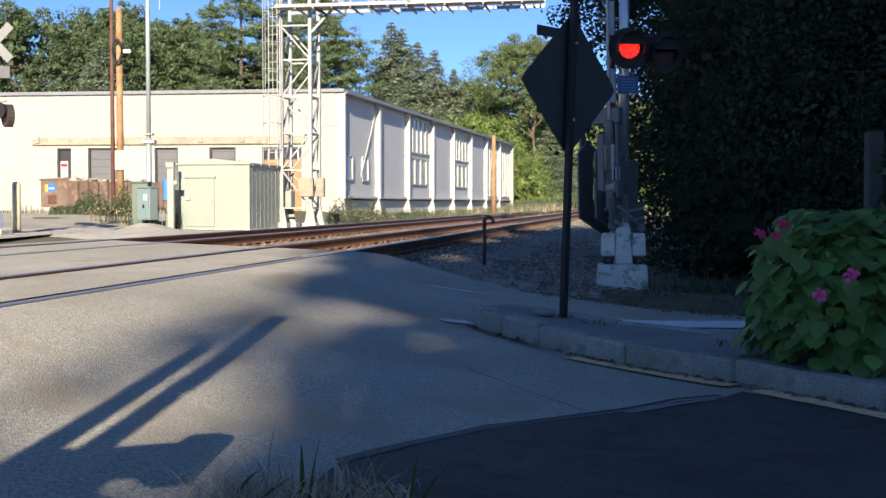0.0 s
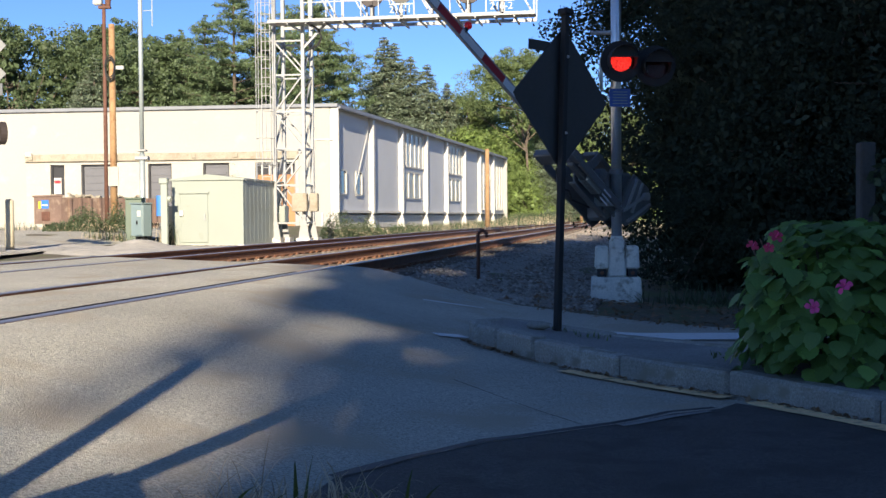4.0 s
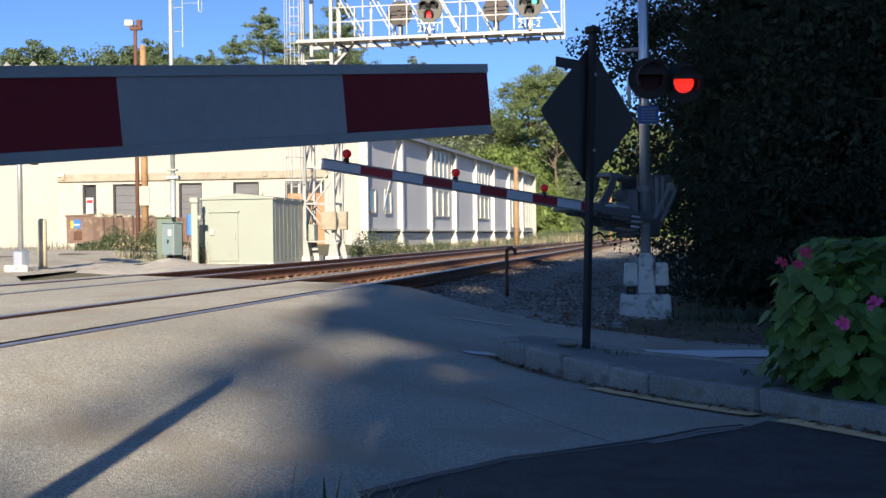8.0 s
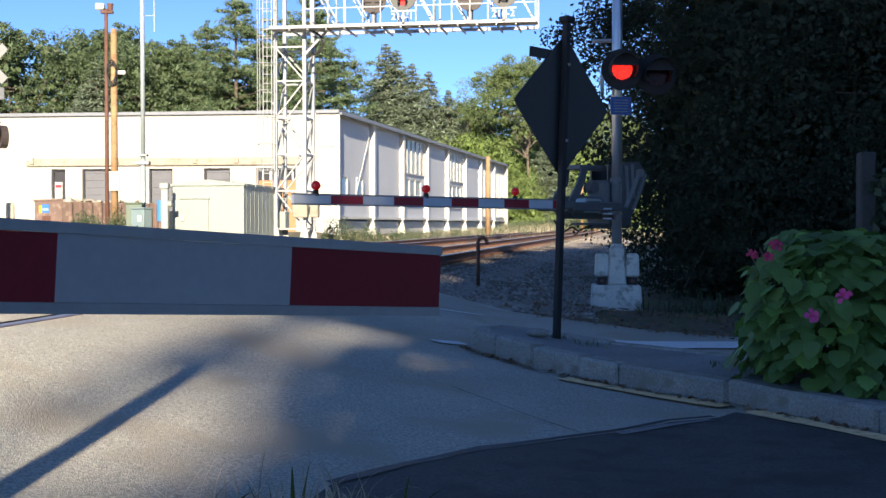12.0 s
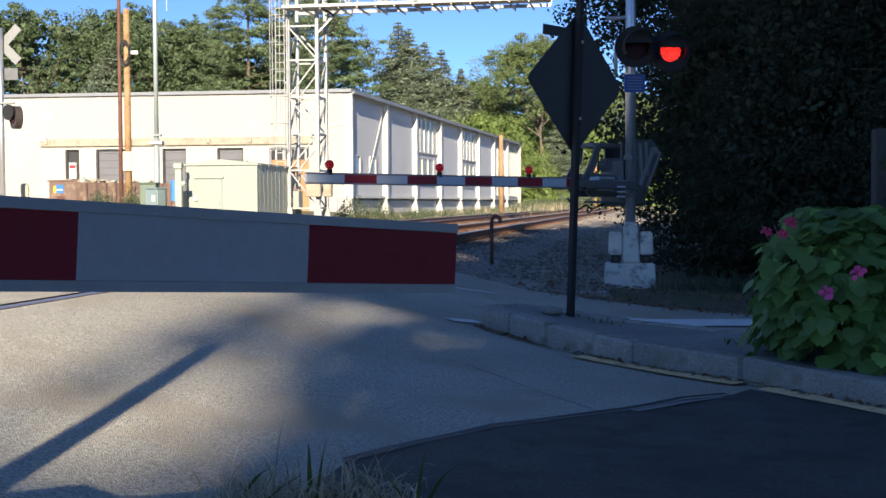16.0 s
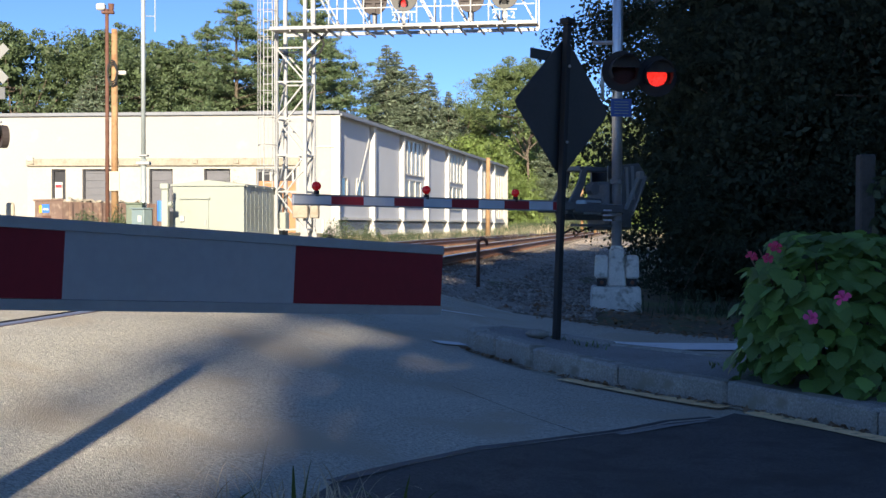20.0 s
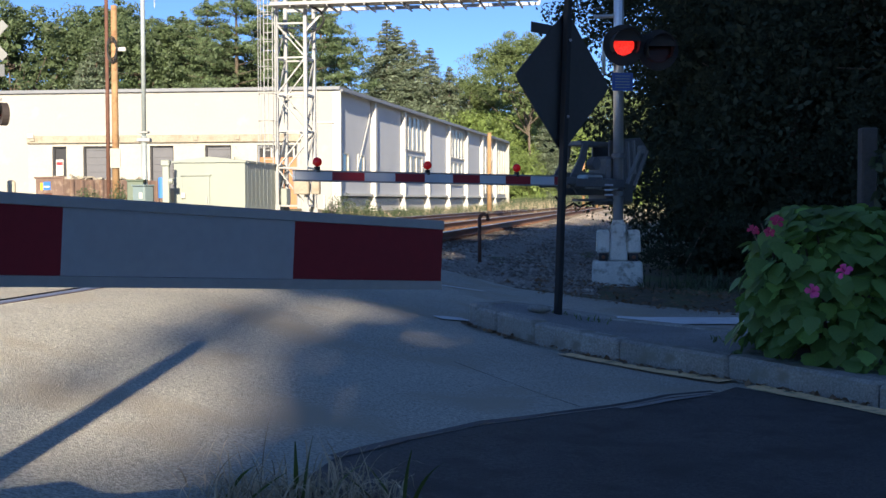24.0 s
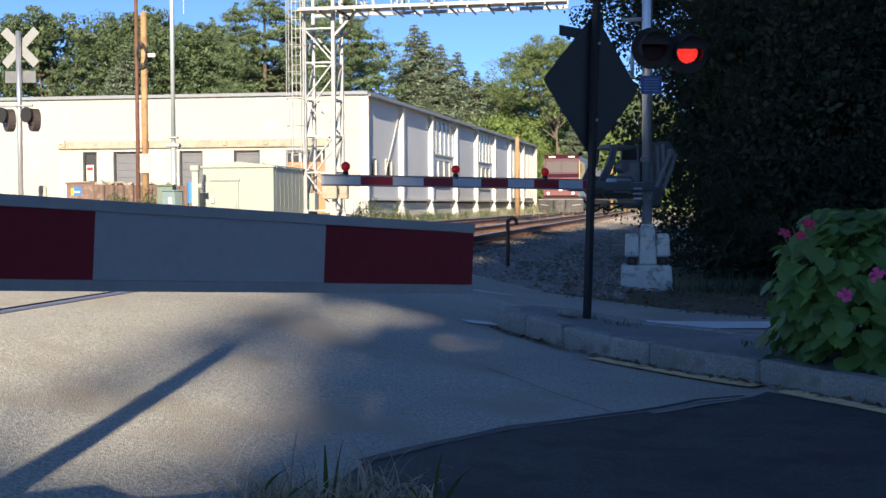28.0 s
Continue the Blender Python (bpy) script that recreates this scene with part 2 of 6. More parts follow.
M["silver"] = mat("silver locomotive paint", (0.34, 0.33, 0.32), 0.4, 0.3, vary=0.1, scale=0.8, fine=12)
M["yellow"] = mat("yellow locomotive paint", (0.85, 0.5, 0.05), 0.4, vary=0.1, scale=0.8, fine=12)
M["under"] = mat("dusty underframe", (0.1, 0.085, 0.075), 0.8, vary=0.3, scale=1.5, fine=20)
M["cream"] = mat("cream locomotive band", (0.55, 0.43, 0.29), 0.5, vary=0.15, scale=0.8, fine=12)
M["pilot"] = mat("dirty pilot steel", (0.07, 0.062, 0.056), 0.7, vary=0.5, scale=1.2, fine=10)
M["cab_glass"] = mat("dusty cab glass", (0.05, 0.032, 0.03), 0.45, vary=0.2, scale=0.8, bump=0.0)
M["mech"] = mat("dark grey gate mechanism", (0.14, 0.145, 0.15), 0.55, 0.3, vary=0.2, scale=4, fine=40)
M["headlight"] = mat("lit headlight", (0.9, 0.9, 0.8), 0.3, vary=0.05, bump=0.0, glow=(1.0, 0.95, 0.8), power=0.9)
M["bark"] = mat("bark", (0.13, 0.1, 0.075), 0.95, vary=0.4, scale=3, fine=25, bump=0.8, depth=0.02)
M["leaf_oak"] = leaf_mat("broadleaf foliage", (0.108, 0.15, 0.068))
M["leaf_light"] = leaf_mat("sunny foliage", (0.2, 0.27, 0.08), 0.4)
M["leaf_mid"] = leaf_mat("green broadleaf foliage", (0.16, 0.21, 0.082), 0.38)
M["leaf_pine"] = leaf_mat("pine needles", (0.125, 0.175, 0.08), 0.3)
M["leaf_spruce"] = leaf_mat("spruce needles", (0.19, 0.235, 0.155), 0.3)
# leaf colour darkened to put the thicket's deep shade into it
M["leaf_shaded"] = leaf_mat("shade-darkened thicket foliage", (0.045, 0.056, 0.036), 0.15, 0.18, 0.9)
M["leaf_bush"] = leaf_mat("hibiscus leaves", (0.165, 0.3, 0.07), 0.3, 0.6)
M["petal"] = mat("pink petals", (0.75, 0.07, 0.25), 0.6, vary=0.2, scale=20, fine=60, bump=0.0)
M["petal_deep"] = mat("crimson petals", (0.5, 0.03, 0.09), 0.6, vary=0.2, scale=20, fine=60, bump=0.0)
M["grass"] = leaf_mat("green grass blades", (0.1, 0.15, 0.03), 0.3)
M["straw"] = leaf_mat("dry grass blades", (0.58, 0.47, 0.32), 0.35)
M["weeds"] = leaf_mat("roadside weeds", (0.08, 0.11, 0.052), 0.3)
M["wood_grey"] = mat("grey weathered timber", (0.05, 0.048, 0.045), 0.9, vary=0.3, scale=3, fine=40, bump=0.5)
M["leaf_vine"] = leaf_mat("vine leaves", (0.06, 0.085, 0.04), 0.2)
M["litter"] = mat("leaf litter", (0.24, 0.15, 0.085), 0.95, vary=0.5, scale=8, fine=60, bump=0.8, depth=0.02)


# ---- mesh helpers ----
def mesh_of(name, verts, faces, material, smooth=False):
    me = bpy.data.meshes.new(name)
    me.from_pydata([tuple(v) for v in verts], [], [tuple(f) for f in faces])
    me.materials.append(material)
    if smooth:
        me.polygons.foreach_set("use_smooth", [True] * len(me.polygons))
    return me


def part(name, bm, material=None, parent=None, label="", m=None, smooth=False):
    """Link a bmesh (or a mesh) as one object under a thing."""
    if isinstance(bm, bpy.types.Mesh):
        me = bm
    else:
        bmesh.ops.recalc_face_normals(bm, faces=bm.faces)
        me = bpy.data.meshes.new(name)
        bm.to_mesh(me)
        bm.free()
        me.materials.append(material)
        if smooth:
            me.polygons.foreach_set("use_smooth", [True] * len(me.polygons))
    ob = new(name, me)
    if parent:
        ob.parent = parent
    if m is not None:
        ob.matrix_basis = m
    if label:
        tagged(ob, label)
    return ob


def root(name, m, label, category, group="", kind=""):
    ob = new(name)
    ob.empty_display_size = 0.2
    ob.matrix_basis = m
    return tagged(ob, label, category, group, kind)


def box(bm, x0, x1, y0, y1, z0, z1, bevel=0.0, m=None):
    r = bmesh.ops.create_cube(bm, size=1.0)
    vs = r["verts"]
    mm = Matrix.Translation(((x0 + x1) / 2, (y0 + y1) / 2, (z0 + z1) / 2)) @ Matrix.Diagonal((x1 - x0, y1 - y0, z1 - z0, 1))
    bmesh.ops.transform(bm, matrix=mm, verts=vs)
    if bevel:
        es = list({e for v in vs for e in v.link_edges})
        vs = list({v for f in bmesh.ops.bevel(bm, geom=es, offset=bevel, segments=1, affect="EDGES", profile=0.5)["faces"] for v in f.verts} | {v for v in vs if v.is_valid})
    if m is not None:
        bmesh.ops.transform(bm, matrix=m, verts=[v for v in vs if v.is_valid])
    return bm


def boxm(*a, **k):
    return box(bmesh.new(), *a, **k)


def rod(bm, a, b, r0, r1=None, n=8, caps=True):
    """A round bar from a to b."""
    a, b = Vector(a), Vector(b)
    d = b - a
    q = Vector((0, 0, 1)).rotation_difference(d).to_matrix().to_4x4()
    bmesh.ops.create_cone(bm, cap_ends=caps, segments=n, radius1=r0, radius2=r0 if r1 is None else r1, depth=d.length,
                          matrix=Matrix.Translation((a + b) / 2) @ q)
    return bm


def rodm(*a, **k):
    return rod(bmesh.new(), *a, **k)


def bar(bm, a, b, w, h):
    """A square bar from a to b."""
    a, b = Vector(a), Vector(b)
    d = b - a
    q = d.to_track_quat("Z", "Y").to_matrix().to_4x4()
    r = bmesh.ops.create_cube(bm, size=1.0)
    bmesh.ops.transform(bm, matrix=Matrix.Translation((a + b) / 2) @ q @ Matrix.Diagonal((w, h, d.length, 1)), verts=r["verts"])
    return bm


def prism(bm, outline, z0, z1, m=None):
    """An outline in x, y pulled up from z0 to z1."""
    lo = [bm.verts.new((x, y, z0)) for x, y in outline]
    hi = [bm.verts.new((x, y, z1)) for x, y in outline]
    n = len(outline)
    bm.faces.new(lo[::-1])
    bm.faces.new(hi)
    for i in range(n):
        bm.faces.new((lo[i], lo[(i + 1) % n], hi[(i + 1) % n], hi[i]))
    if m is not None:
        bmesh.ops.transform(bm, matrix=m, verts=lo + hi)
    return bm


def tube(bm, pts, r, n=8):
    for a, b in zip(pts, pts[1:]):
        rod(bm, a, b, r, n=n)
    return bm


def leaves(name, centres, sizes, material, rng, flat=0.0, droop=0.0, long=1.6, face=None):
    """One mesh of many small pointed leaves, each turned its own way."""
    c = np.asarray(centres, float)
    k = len(c)
    s = np.broadcast_to(np.asarray(sizes, float), (k,))[:, None]
    a = rng.normal(size=(k, 3))
    a[:, 2] = a[:, 2] * (1 - flat) - droop
    a /= np.linalg.norm(a, axis=1)[:, None] + 1e-9
    b = np.cross(a, rng.normal(size=(k, 3)) * np.array([1 - flat, 1 - flat, 1.0]) + np.array([0, 0, flat]))
    b /= np.linalg.norm(b, axis=1)[:, None] + 1e-9
    if face is not None:
        a = np.cross(face, a)
        a /= np.linalg.norm(a, axis=1)[:, None] + 1e-9
        b = np.cross(face, a)
        b /= np.linalg.norm(b, axis=1)[:, None] + 1e-9
    v = np.stack([c - a * s * long / 2, c + b * s / 2 - a * s * 0.1, c + a * s * long / 2, c - b * s / 2 - a * s * 0.1], 1).reshape(-1, 3)
    me = bpy.data.meshes.new(name)
    me.vertices.add(4 * k)
    me.vertices.foreach_set("co", v.ravel())
    me.loops.add(4 * k)
    me.loops.foreach_set("vertex_index", np.arange(4 * k, dtype=np.int32))
    me.polygons.add(k)
    me.polygons.foreach_set("loop_start", np.arange(0, 4 * k, 4, dtype=np.int32))
    me.update(calc_edges=True)
    me.materials.append(material)
    return me


# ---- the lie of the land: q runs across the tracks, s along them ----
TA = radians(9.7)
EQ, ES = Vector((math.cos(TA), -math.sin(TA), 0)), Vector((math.sin(TA), math.cos(TA), 0))
RAILS = (-3.66, -5.095, -7.25, -8.685)
TRACKS = (-4.3775, -7.9675)
RAIL_Z = 0.52
ROAD_Q = ((-300, 0.7), (-19.5, 0.7), (-16.5, 0.32), (-12.0, 0.32), (-10.5, 0.4), (-9.2, 0.508), (-3.5, 0.508), (-3.1, 0.47), (-2.3, 0.28), (-1.4, 0.1), (-0.6, 0.03), (0.0, 0.0), (300, 0.0))
LAND_Q = ((-300, 0.68), (-19.5, 0.68), (-16.5, 0.28), (-10.8, 0.25), (-9.6, 0.33), (-2.8, 0.33), (-2.0, 0.2), (-1.0, 0.02), (0.0, -0.02), (300, -0.02))
EDGE = ((-60, 68), (-22, 62), (-17, 40), (-15.5, 26), (-12, 20.5), (-9.5, 18.8), (-3.66, 14.4), (-0.65, 13.2), (0.7, 12.0), (3, 10.5), (8, 8), (40, -20))


def qs(q, s, z=0.0):
    return EQ * q + ES * s + Vector((0, 0, z))


def q_of(x, y):
    return x * EQ.x + y * EQ.y


def prof(table, q):
    return float(np.interp(q, [a for a, b in table], [b for a, b in table]))


def road_z(x, y):
    return prof(ROAD_Q, q_of(x, y))


def land_z(x, y):
    return prof(LAND_Q, q_of(x, y))


def edge_s(q):
    return float(np.interp(q, [a for a, b in EDGE], [b for a, b in EDGE]))


def grid_sheet(name, qv, s_rows, zf, material):
    """A sheet over columns of q, each with its own row of s."""
    verts, faces = [], []
    n = len(s_rows[0])
    for q, row in zip(qv, s_rows):
        for s in row:
            p = qs(q, s)
            verts.append((p.x, p.y, zf(q, s)))
    for i in range(len(qv) - 1):
        for j in range(n - 1):
            faces.append((i * n + j, (i + 1) * n + j, (i + 1) * n + j + 1, i * n + j + 1))
    return mesh_of(name, verts, faces, material, True)


qv = [-3000, -300, -120, -60, -40, -30, -24] + list(np.arange(-20, 1.01, 0.4)) + [2, 4, 8, 16, 40, 120, 400, 3000]
sv = [-3000, -400, -100, -40, -20] + list(np.arange(-10, 60, 2.0)) + [70, 90, 120, 180, 300, 700, 4000]


def land_extra(q, s):
    """The verge beside the far kerb lies a little higher than the road."""
    return 0.1 * min(1.0, max(0.0, (s - edge_s(q) - 0.1) / 0.8)) * min(1.0, max(0.0, (q + 2.2) / 0.9)) * (1.0 if s < 60 else 0.0)


def land_bumps(q, s):
    z = prof(LAND_Q, q)
    if abs(q) < 200 and abs(s) < 200 and not (-9.8 < q < -2.6):
        z += 0.05 * noise.noise((q * 0.7, s * 0.35, 0.0))
    return z + land_extra(q, s) - 0.03


tagged(part("ground", grid_sheet("ground", qv, [sv] * len(qv), land_bumps, M["ground"]), None), "dirt and dry grass ground on both sides of the tracks", "ground", kind="structure")



def road_cols(qlist, n=70):
    rows = []
    for q in qlist:
        e = edge_s(q) + 0.12 * noise.noise((q * 1.3, 4.0, 0.0))
        rows.append(list(-45 + (e + 45) * (np.linspace(0, 1, n) ** 0.7)))
    return rows


def road_bumps(q, s):
    return prof(ROAD_Q, q) + 0.008 * noise.noise((q * 0.8, s * 0.5, 3.0)) * (0 if -9.3 < q < -3.2 else 1)


# the road is laid in strips that leave the flangeways open
GAP = 0.13
edges_q = sorted(RAILS)
spans = [(-60.0, edges_q[0] - 0.037), (edges_q[0] + 0.037 + GAP, edges_q[1] - 0.037 - GAP), (edges_q[1] + 0.037, edges_q[2] - 0.037),
         (edges_q[2] + 0.037 + GAP, edges_q[3] - 0.037 - GAP), (edges_q[3] + 0.037, 40.0)]
cand = [-40, -30, -24, -20, -18, -16.5, -14, -12, -11, -10.5, -9.9, -9.3, -8.2, -7.7, -6.6, -6.0, -4.6, -4.1, -3.3, -3.1, -2.7, -2.3, -1.9, -1.4, -1.0, -0.6, -0.3, 0, 0.7, 1.5, 3, 5, 8, 14, 25]
for k, (a, b) in enumerate(spans):
    cols = [a] + [c for c in cand if a + 0.05 < c < b - 0.05] + [b]
    me = grid_sheet("road", cols, road_cols(cols), road_bumps, M["asphalt_old"])
    tagged(part("road", me), "worn grey-brown asphalt road over the level crossing", "road", kind="structure")
cols = [-9.2, -8, -6, -4, -3.1]
tagged(part("flangeway", grid_sheet("flangeway", cols, [list(np.linspace(-45, edge_s(c) - 0.02, 12)) for c in cols], lambda q, s: 0.41, M["flangeway"])), "dark rubber bed of the flangeways between rails and asphalt", "crossing bed", kind="structure")


def patch(name, outline, material, off, label, category, cuts=5):
    bm = bmesh.new()
    bm.faces.new([bm.verts.new((x, y, 0)) for x, y in outline])
    bmesh.ops.triangulate(bm, faces=bm.faces)
    bmesh.ops.subdivide_edges(bm, edges=bm.edges, cuts=cuts, use_grid_fill=True)
    for v in bm.verts:
        q = q_of(v.co.x, v.co.y)
        v.co.z = prof(ROAD_Q, q) + off
    ob = part(name, bm, material)
    return tagged(ob, label, category, kind="structure")


def ribbon(name, pts, width, material, off, label, category, parent=None, wobble=0.0):
    """A painted or poured band along a line on the road."""
    fine = []
    for a, b in zip(pts, pts[1:]):
        k = max(2, int((Vector(b) - Vector(a)).length / 0.15))
        fine += [Vector(a).lerp(Vector(b), i / k) for i in range(k)]
    fine.append(Vector(pts[-1]))
    verts, faces = [], []
    for i, p in enumerate(fine):
        d = (fine[min(i + 1, len(fine) - 1)] - fine[max(i - 1, 0)]).normalized()
        nrm = Vector((-d.y, d.x))
        w = width / 2 * (1 + wobble * noise.noise((i * 0.37, 1.0, 0.0)))
        for e in (-w, w):
            x, y = p.x + nrm.x * e, p.y + nrm.y * e
            verts.append((x, y, road_z(x, y) + off))
        if i:
            faces.append((2 * i - 2, 2 * i - 1, 2 * i + 1, 2 * i))
    ob = part(name, mesh_of(name, verts, faces, material))
    return tagged(ob, label, category, kind="structure")


patch("asphalt_patch", [(-0.7, 3.2), (-0.4, 4.6), (-0.12, 5.03), (0.22, 5.5), (0.6, 5.86), (0.92, 6.14), (1.29, 6.5), (1.6, 6.66), (1.74, 6.85), (2.6, 5.4), (3.6, 3.6), (6, 0), (7, -6), (-1.2, -6), (-1.1, 0)], M["asphalt_new"], 0.012, "newer dark asphalt beside the kerb", "road")
ribbon("tar_seam", [(-0.41, 4.6), (-0.12, 5.06), (0.22, 5.54), (0.6, 5.89), (0.92, 6.17), (1.29, 6.55), (1.57, 6.68)], 0.05, M["seal"], 0.016, "black tar seam along the newer asphalt", "road", wobble=0.5)
ribbon("worn_strip", [(0.95, 6.1), (1.25, 6.38), (1.52, 6.56)], 0.05, M["asphalt_side"], 0.017, "pale worn strip beside the tar seam", "road", wobble=0.6)
ribbon("road_crack", [(0.1, 7.4), (0.35, 6.9), (0.6, 6.4), (0.75, 6.1)], 0.008, M["seal"], 0.012, "thin dark crack in the asphalt", "road", wobble=0.7)
ribbon("yellow_line", [(0.88, 8.2), (1.31, 7.66), (1.74, 7.08)], 0.135, M["yellow_line"], 0.012, "worn yellow edge line along the kerb", "road marking", wobble=0.3)
ribbon("yellow_line", [(1.83, 6.86), (2.22, 6.1), (3.2, 4.2)], 0.135, M["yellow_line"], 0.018, "worn yellow edge line along the kerb", "road marking", wobble=0.3)
ribbon("stop_line", [(1.5, 10.75), (2.3, 10.7), (4.5, 10.6)], 0.6, M["white_line"], 0.012, "worn white stop line before the gate", "road marking")
ribbon("edge_line", [(-0.14, 12.1), (0.2, 12.25), (0.49, 12.4)], 0.06, M["white_line"], 0.012, "faded white edge line", "road marking", wobble=0.8)
ribbon("edge_line", [(-0.01, 9.6), (0.23, 9.8)], 0.12, M["white_line"], 0.012, "short white mark before the kerb nose", "road marking", wobble=0.3)

# gravel beds
gq = list(np.arange(-17.0, -10.5, 0.2))
gs = list(np.arange(27.6, 33.8, 0.3))
tagged(part("gravel_bank", grid_sheet("gravel_bank", gq, [gs] * len(gq),
       lambda q, s: prof(LAND_Q, q) + 0.05 + 0.03 * noise.noise((q * 2, s * 1.5, 0.0)) - 0.1 * max(0.0, (28.4 - s) / 0.8) + 0.25 * math.exp(-((q + 13.75) / 0.62) ** 2 - ((s - 31.2) / 1.1) ** 2), M["gravel_pale"])),
       "low heap and strip of pale gravel beside the tracks", "gravel", kind="structure")


# ---- warehouse ----
BA = radians(12.4)
BX = Matrix.Translation((-5.8, 72.0, 0.66)) @ Matrix.Rotation(-BA, 4, "Z")   # local y runs along the side, -x along the front
H = 7.2
house = root("warehouse", BX, "long single-storey cream warehouse with a flat roof beside the tracks", "warehouse")
W, L, BAY = 48.0, 67.0, 8.375
SW = Matrix.Translation((-0.38, 0, 0)) @ Matrix.Rotation(radians(0.33), 4, "Z")
FR = Matrix.Rotation(radians(5.6), 4, "Z")      # the front stands a little out of square
doors = [(-18.41, -17.5), (-16.4, -14.35), (-12.1, -10.6), (-8.6, -6.95), (-5.3, -2.8)]
HEAD, LEDGE = 3.9, 4.5
# front wall in pieces round its openings
xs = [-W] + [v for d in doors for v in d] + [-0.68]
for i in range(0, len(xs) - 1, 2):
    part("wall_section", boxm(xs[i], xs[i + 1], 0.0, 0.4, -0.2, HEAD), M["stucco"], house, m=FR)
part("upper_wall", boxm(-W, -0.68, 0.0, 0.4, HEAD, H), M["stucco"], house, "cream painted upper wall", m=FR)
part("back_wall", boxm(-W + 7, -0.4, L - 0.4, L, 0.0, H), M["stucco"], house)
part("end_wall", boxm(-W, -W + 0.4, 0.42, L - 3, 0.0, H), M["stucco"], house)
fx, fy = math.cos(radians(5.6)), math.sin(radians(5.6))
rf = prism(bmesh.new(), [(-0.13, -0.2), (-0.52, L + 0.2), (-W, L + 0.2), (-W * fx, -W * fy - 0.2)], H, H + 0.2)
part("roof", rf, M["roof"], house, "grey metal roof edge")
part("gutter", boxm(0.26, 0.42, -0.1, L, H - 0.12, H + 0.05, 0.03), M["roof"], house, m=SW)
led = part("ledge", boxm(-20.0, -2.6, -0.24, -0.003, LEDGE - 0.42, LEDGE + 0.05, 0.04), M["ledge"], house, "stained beige ledge over the loading doors", m=FR)
for i, x in enumerate((-19.6, -14.1, -9.1, -6.5)):
    part("bracket", boxm(x - 0.15, x + 0.15, -0.33, -0.242, LEDGE - 0.3, LEDGE - 0.02, 0.03), M["ledge"], led)
for k, (a, b) in enumerate(doors):
    nm = "entrance_door" if k == 0 else "loading_door"
    mt = M["plywood"] if k == 4 else (M["dark_void"] if k == 0 else M["door_grey"])
    d = part(nm, boxm(a, b, 0.2, 0.26, 0.0, HEAD - (0.75 if k == 4 else 0.0)), mt, house, "boarded with orange plywood" if k == 4 else "", m=FR)
    fr = bmesh.new()
    for x in (a, b - 0.09):
        box(fr, x, x + 0.09, 0.08, 0.198, 0.0, HEAD)
    box(fr, a + 0.09, b - 0.09, 0.08, 0.198, HEAD - 0.09, HEAD)
    part("door_frame", fr, M["dark_void"] if k < 4 else M["roof"], d)
    if k == 0:
        part("notice", boxm(a + 0.12, a + 0.6, 0.17, 0.195, 2.1, 3.1), M["white_paint"], d, "white notice with red bars")
        part("notice_bar", boxm(a + 0.16, a + 0.56, 0.16, 0.169, 2.75, 2.95), M["red_sheet"], d)
    elif k < 4:
        for z in np.arange(0.5, 3.7, 0.45):
            part("door_panel", boxm(a + 0.1, b - 0.1, 0.175, 0.199, z, z + 0.41, 0.01), mt, d)
    else:
        part("opening", boxm(a, b, 0.3, 0.36, HEAD - 0.74, HEAD), M["dark_void"], d)
        for x in np.linspace(a + 0.3, b - 0.35, 5):
            part("stud", boxm(x, x + 0.1, 0.2, 0.29, HEAD - 0.74, HEAD), M["white_paint"], d)
# worn white block face under the ledge
zs = [-20.0] + [v for d in doors for v in d] + [-2.6]
for i in range(0, len(zs) - 1, 2):
    part("block_face", boxm(zs[i] + 0.002, zs[i + 1] - 0.002, -0.06, -0.003, 0.02, HEAD), M["white_worn"], house, "flaking white paint on block", m=FR)
part("lintel_face", boxm(-20.0, -2.6, -0.06, -0.003, HEAD + 0.002, LEDGE - 0.422), M["white_worn"], house, m=FR)
part("downpipe", rodm((-1.6, -0.1, 0.2), (-1.6, -0.1, H), 0.04, n=6), M["white_paint"], house, m=FR)
part("conduit", boxm(-1.6, -0.5, -0.06, -0.004, 5.2, 5.26), M["white_paint"], house, m=FR)
part("lamp_bracket", boxm(-19.9, -19.5, -0.4, -0.242, LEDGE - 0.1, LEDGE + 0.2, 0.05), M["white_paint"], house, m=FR)
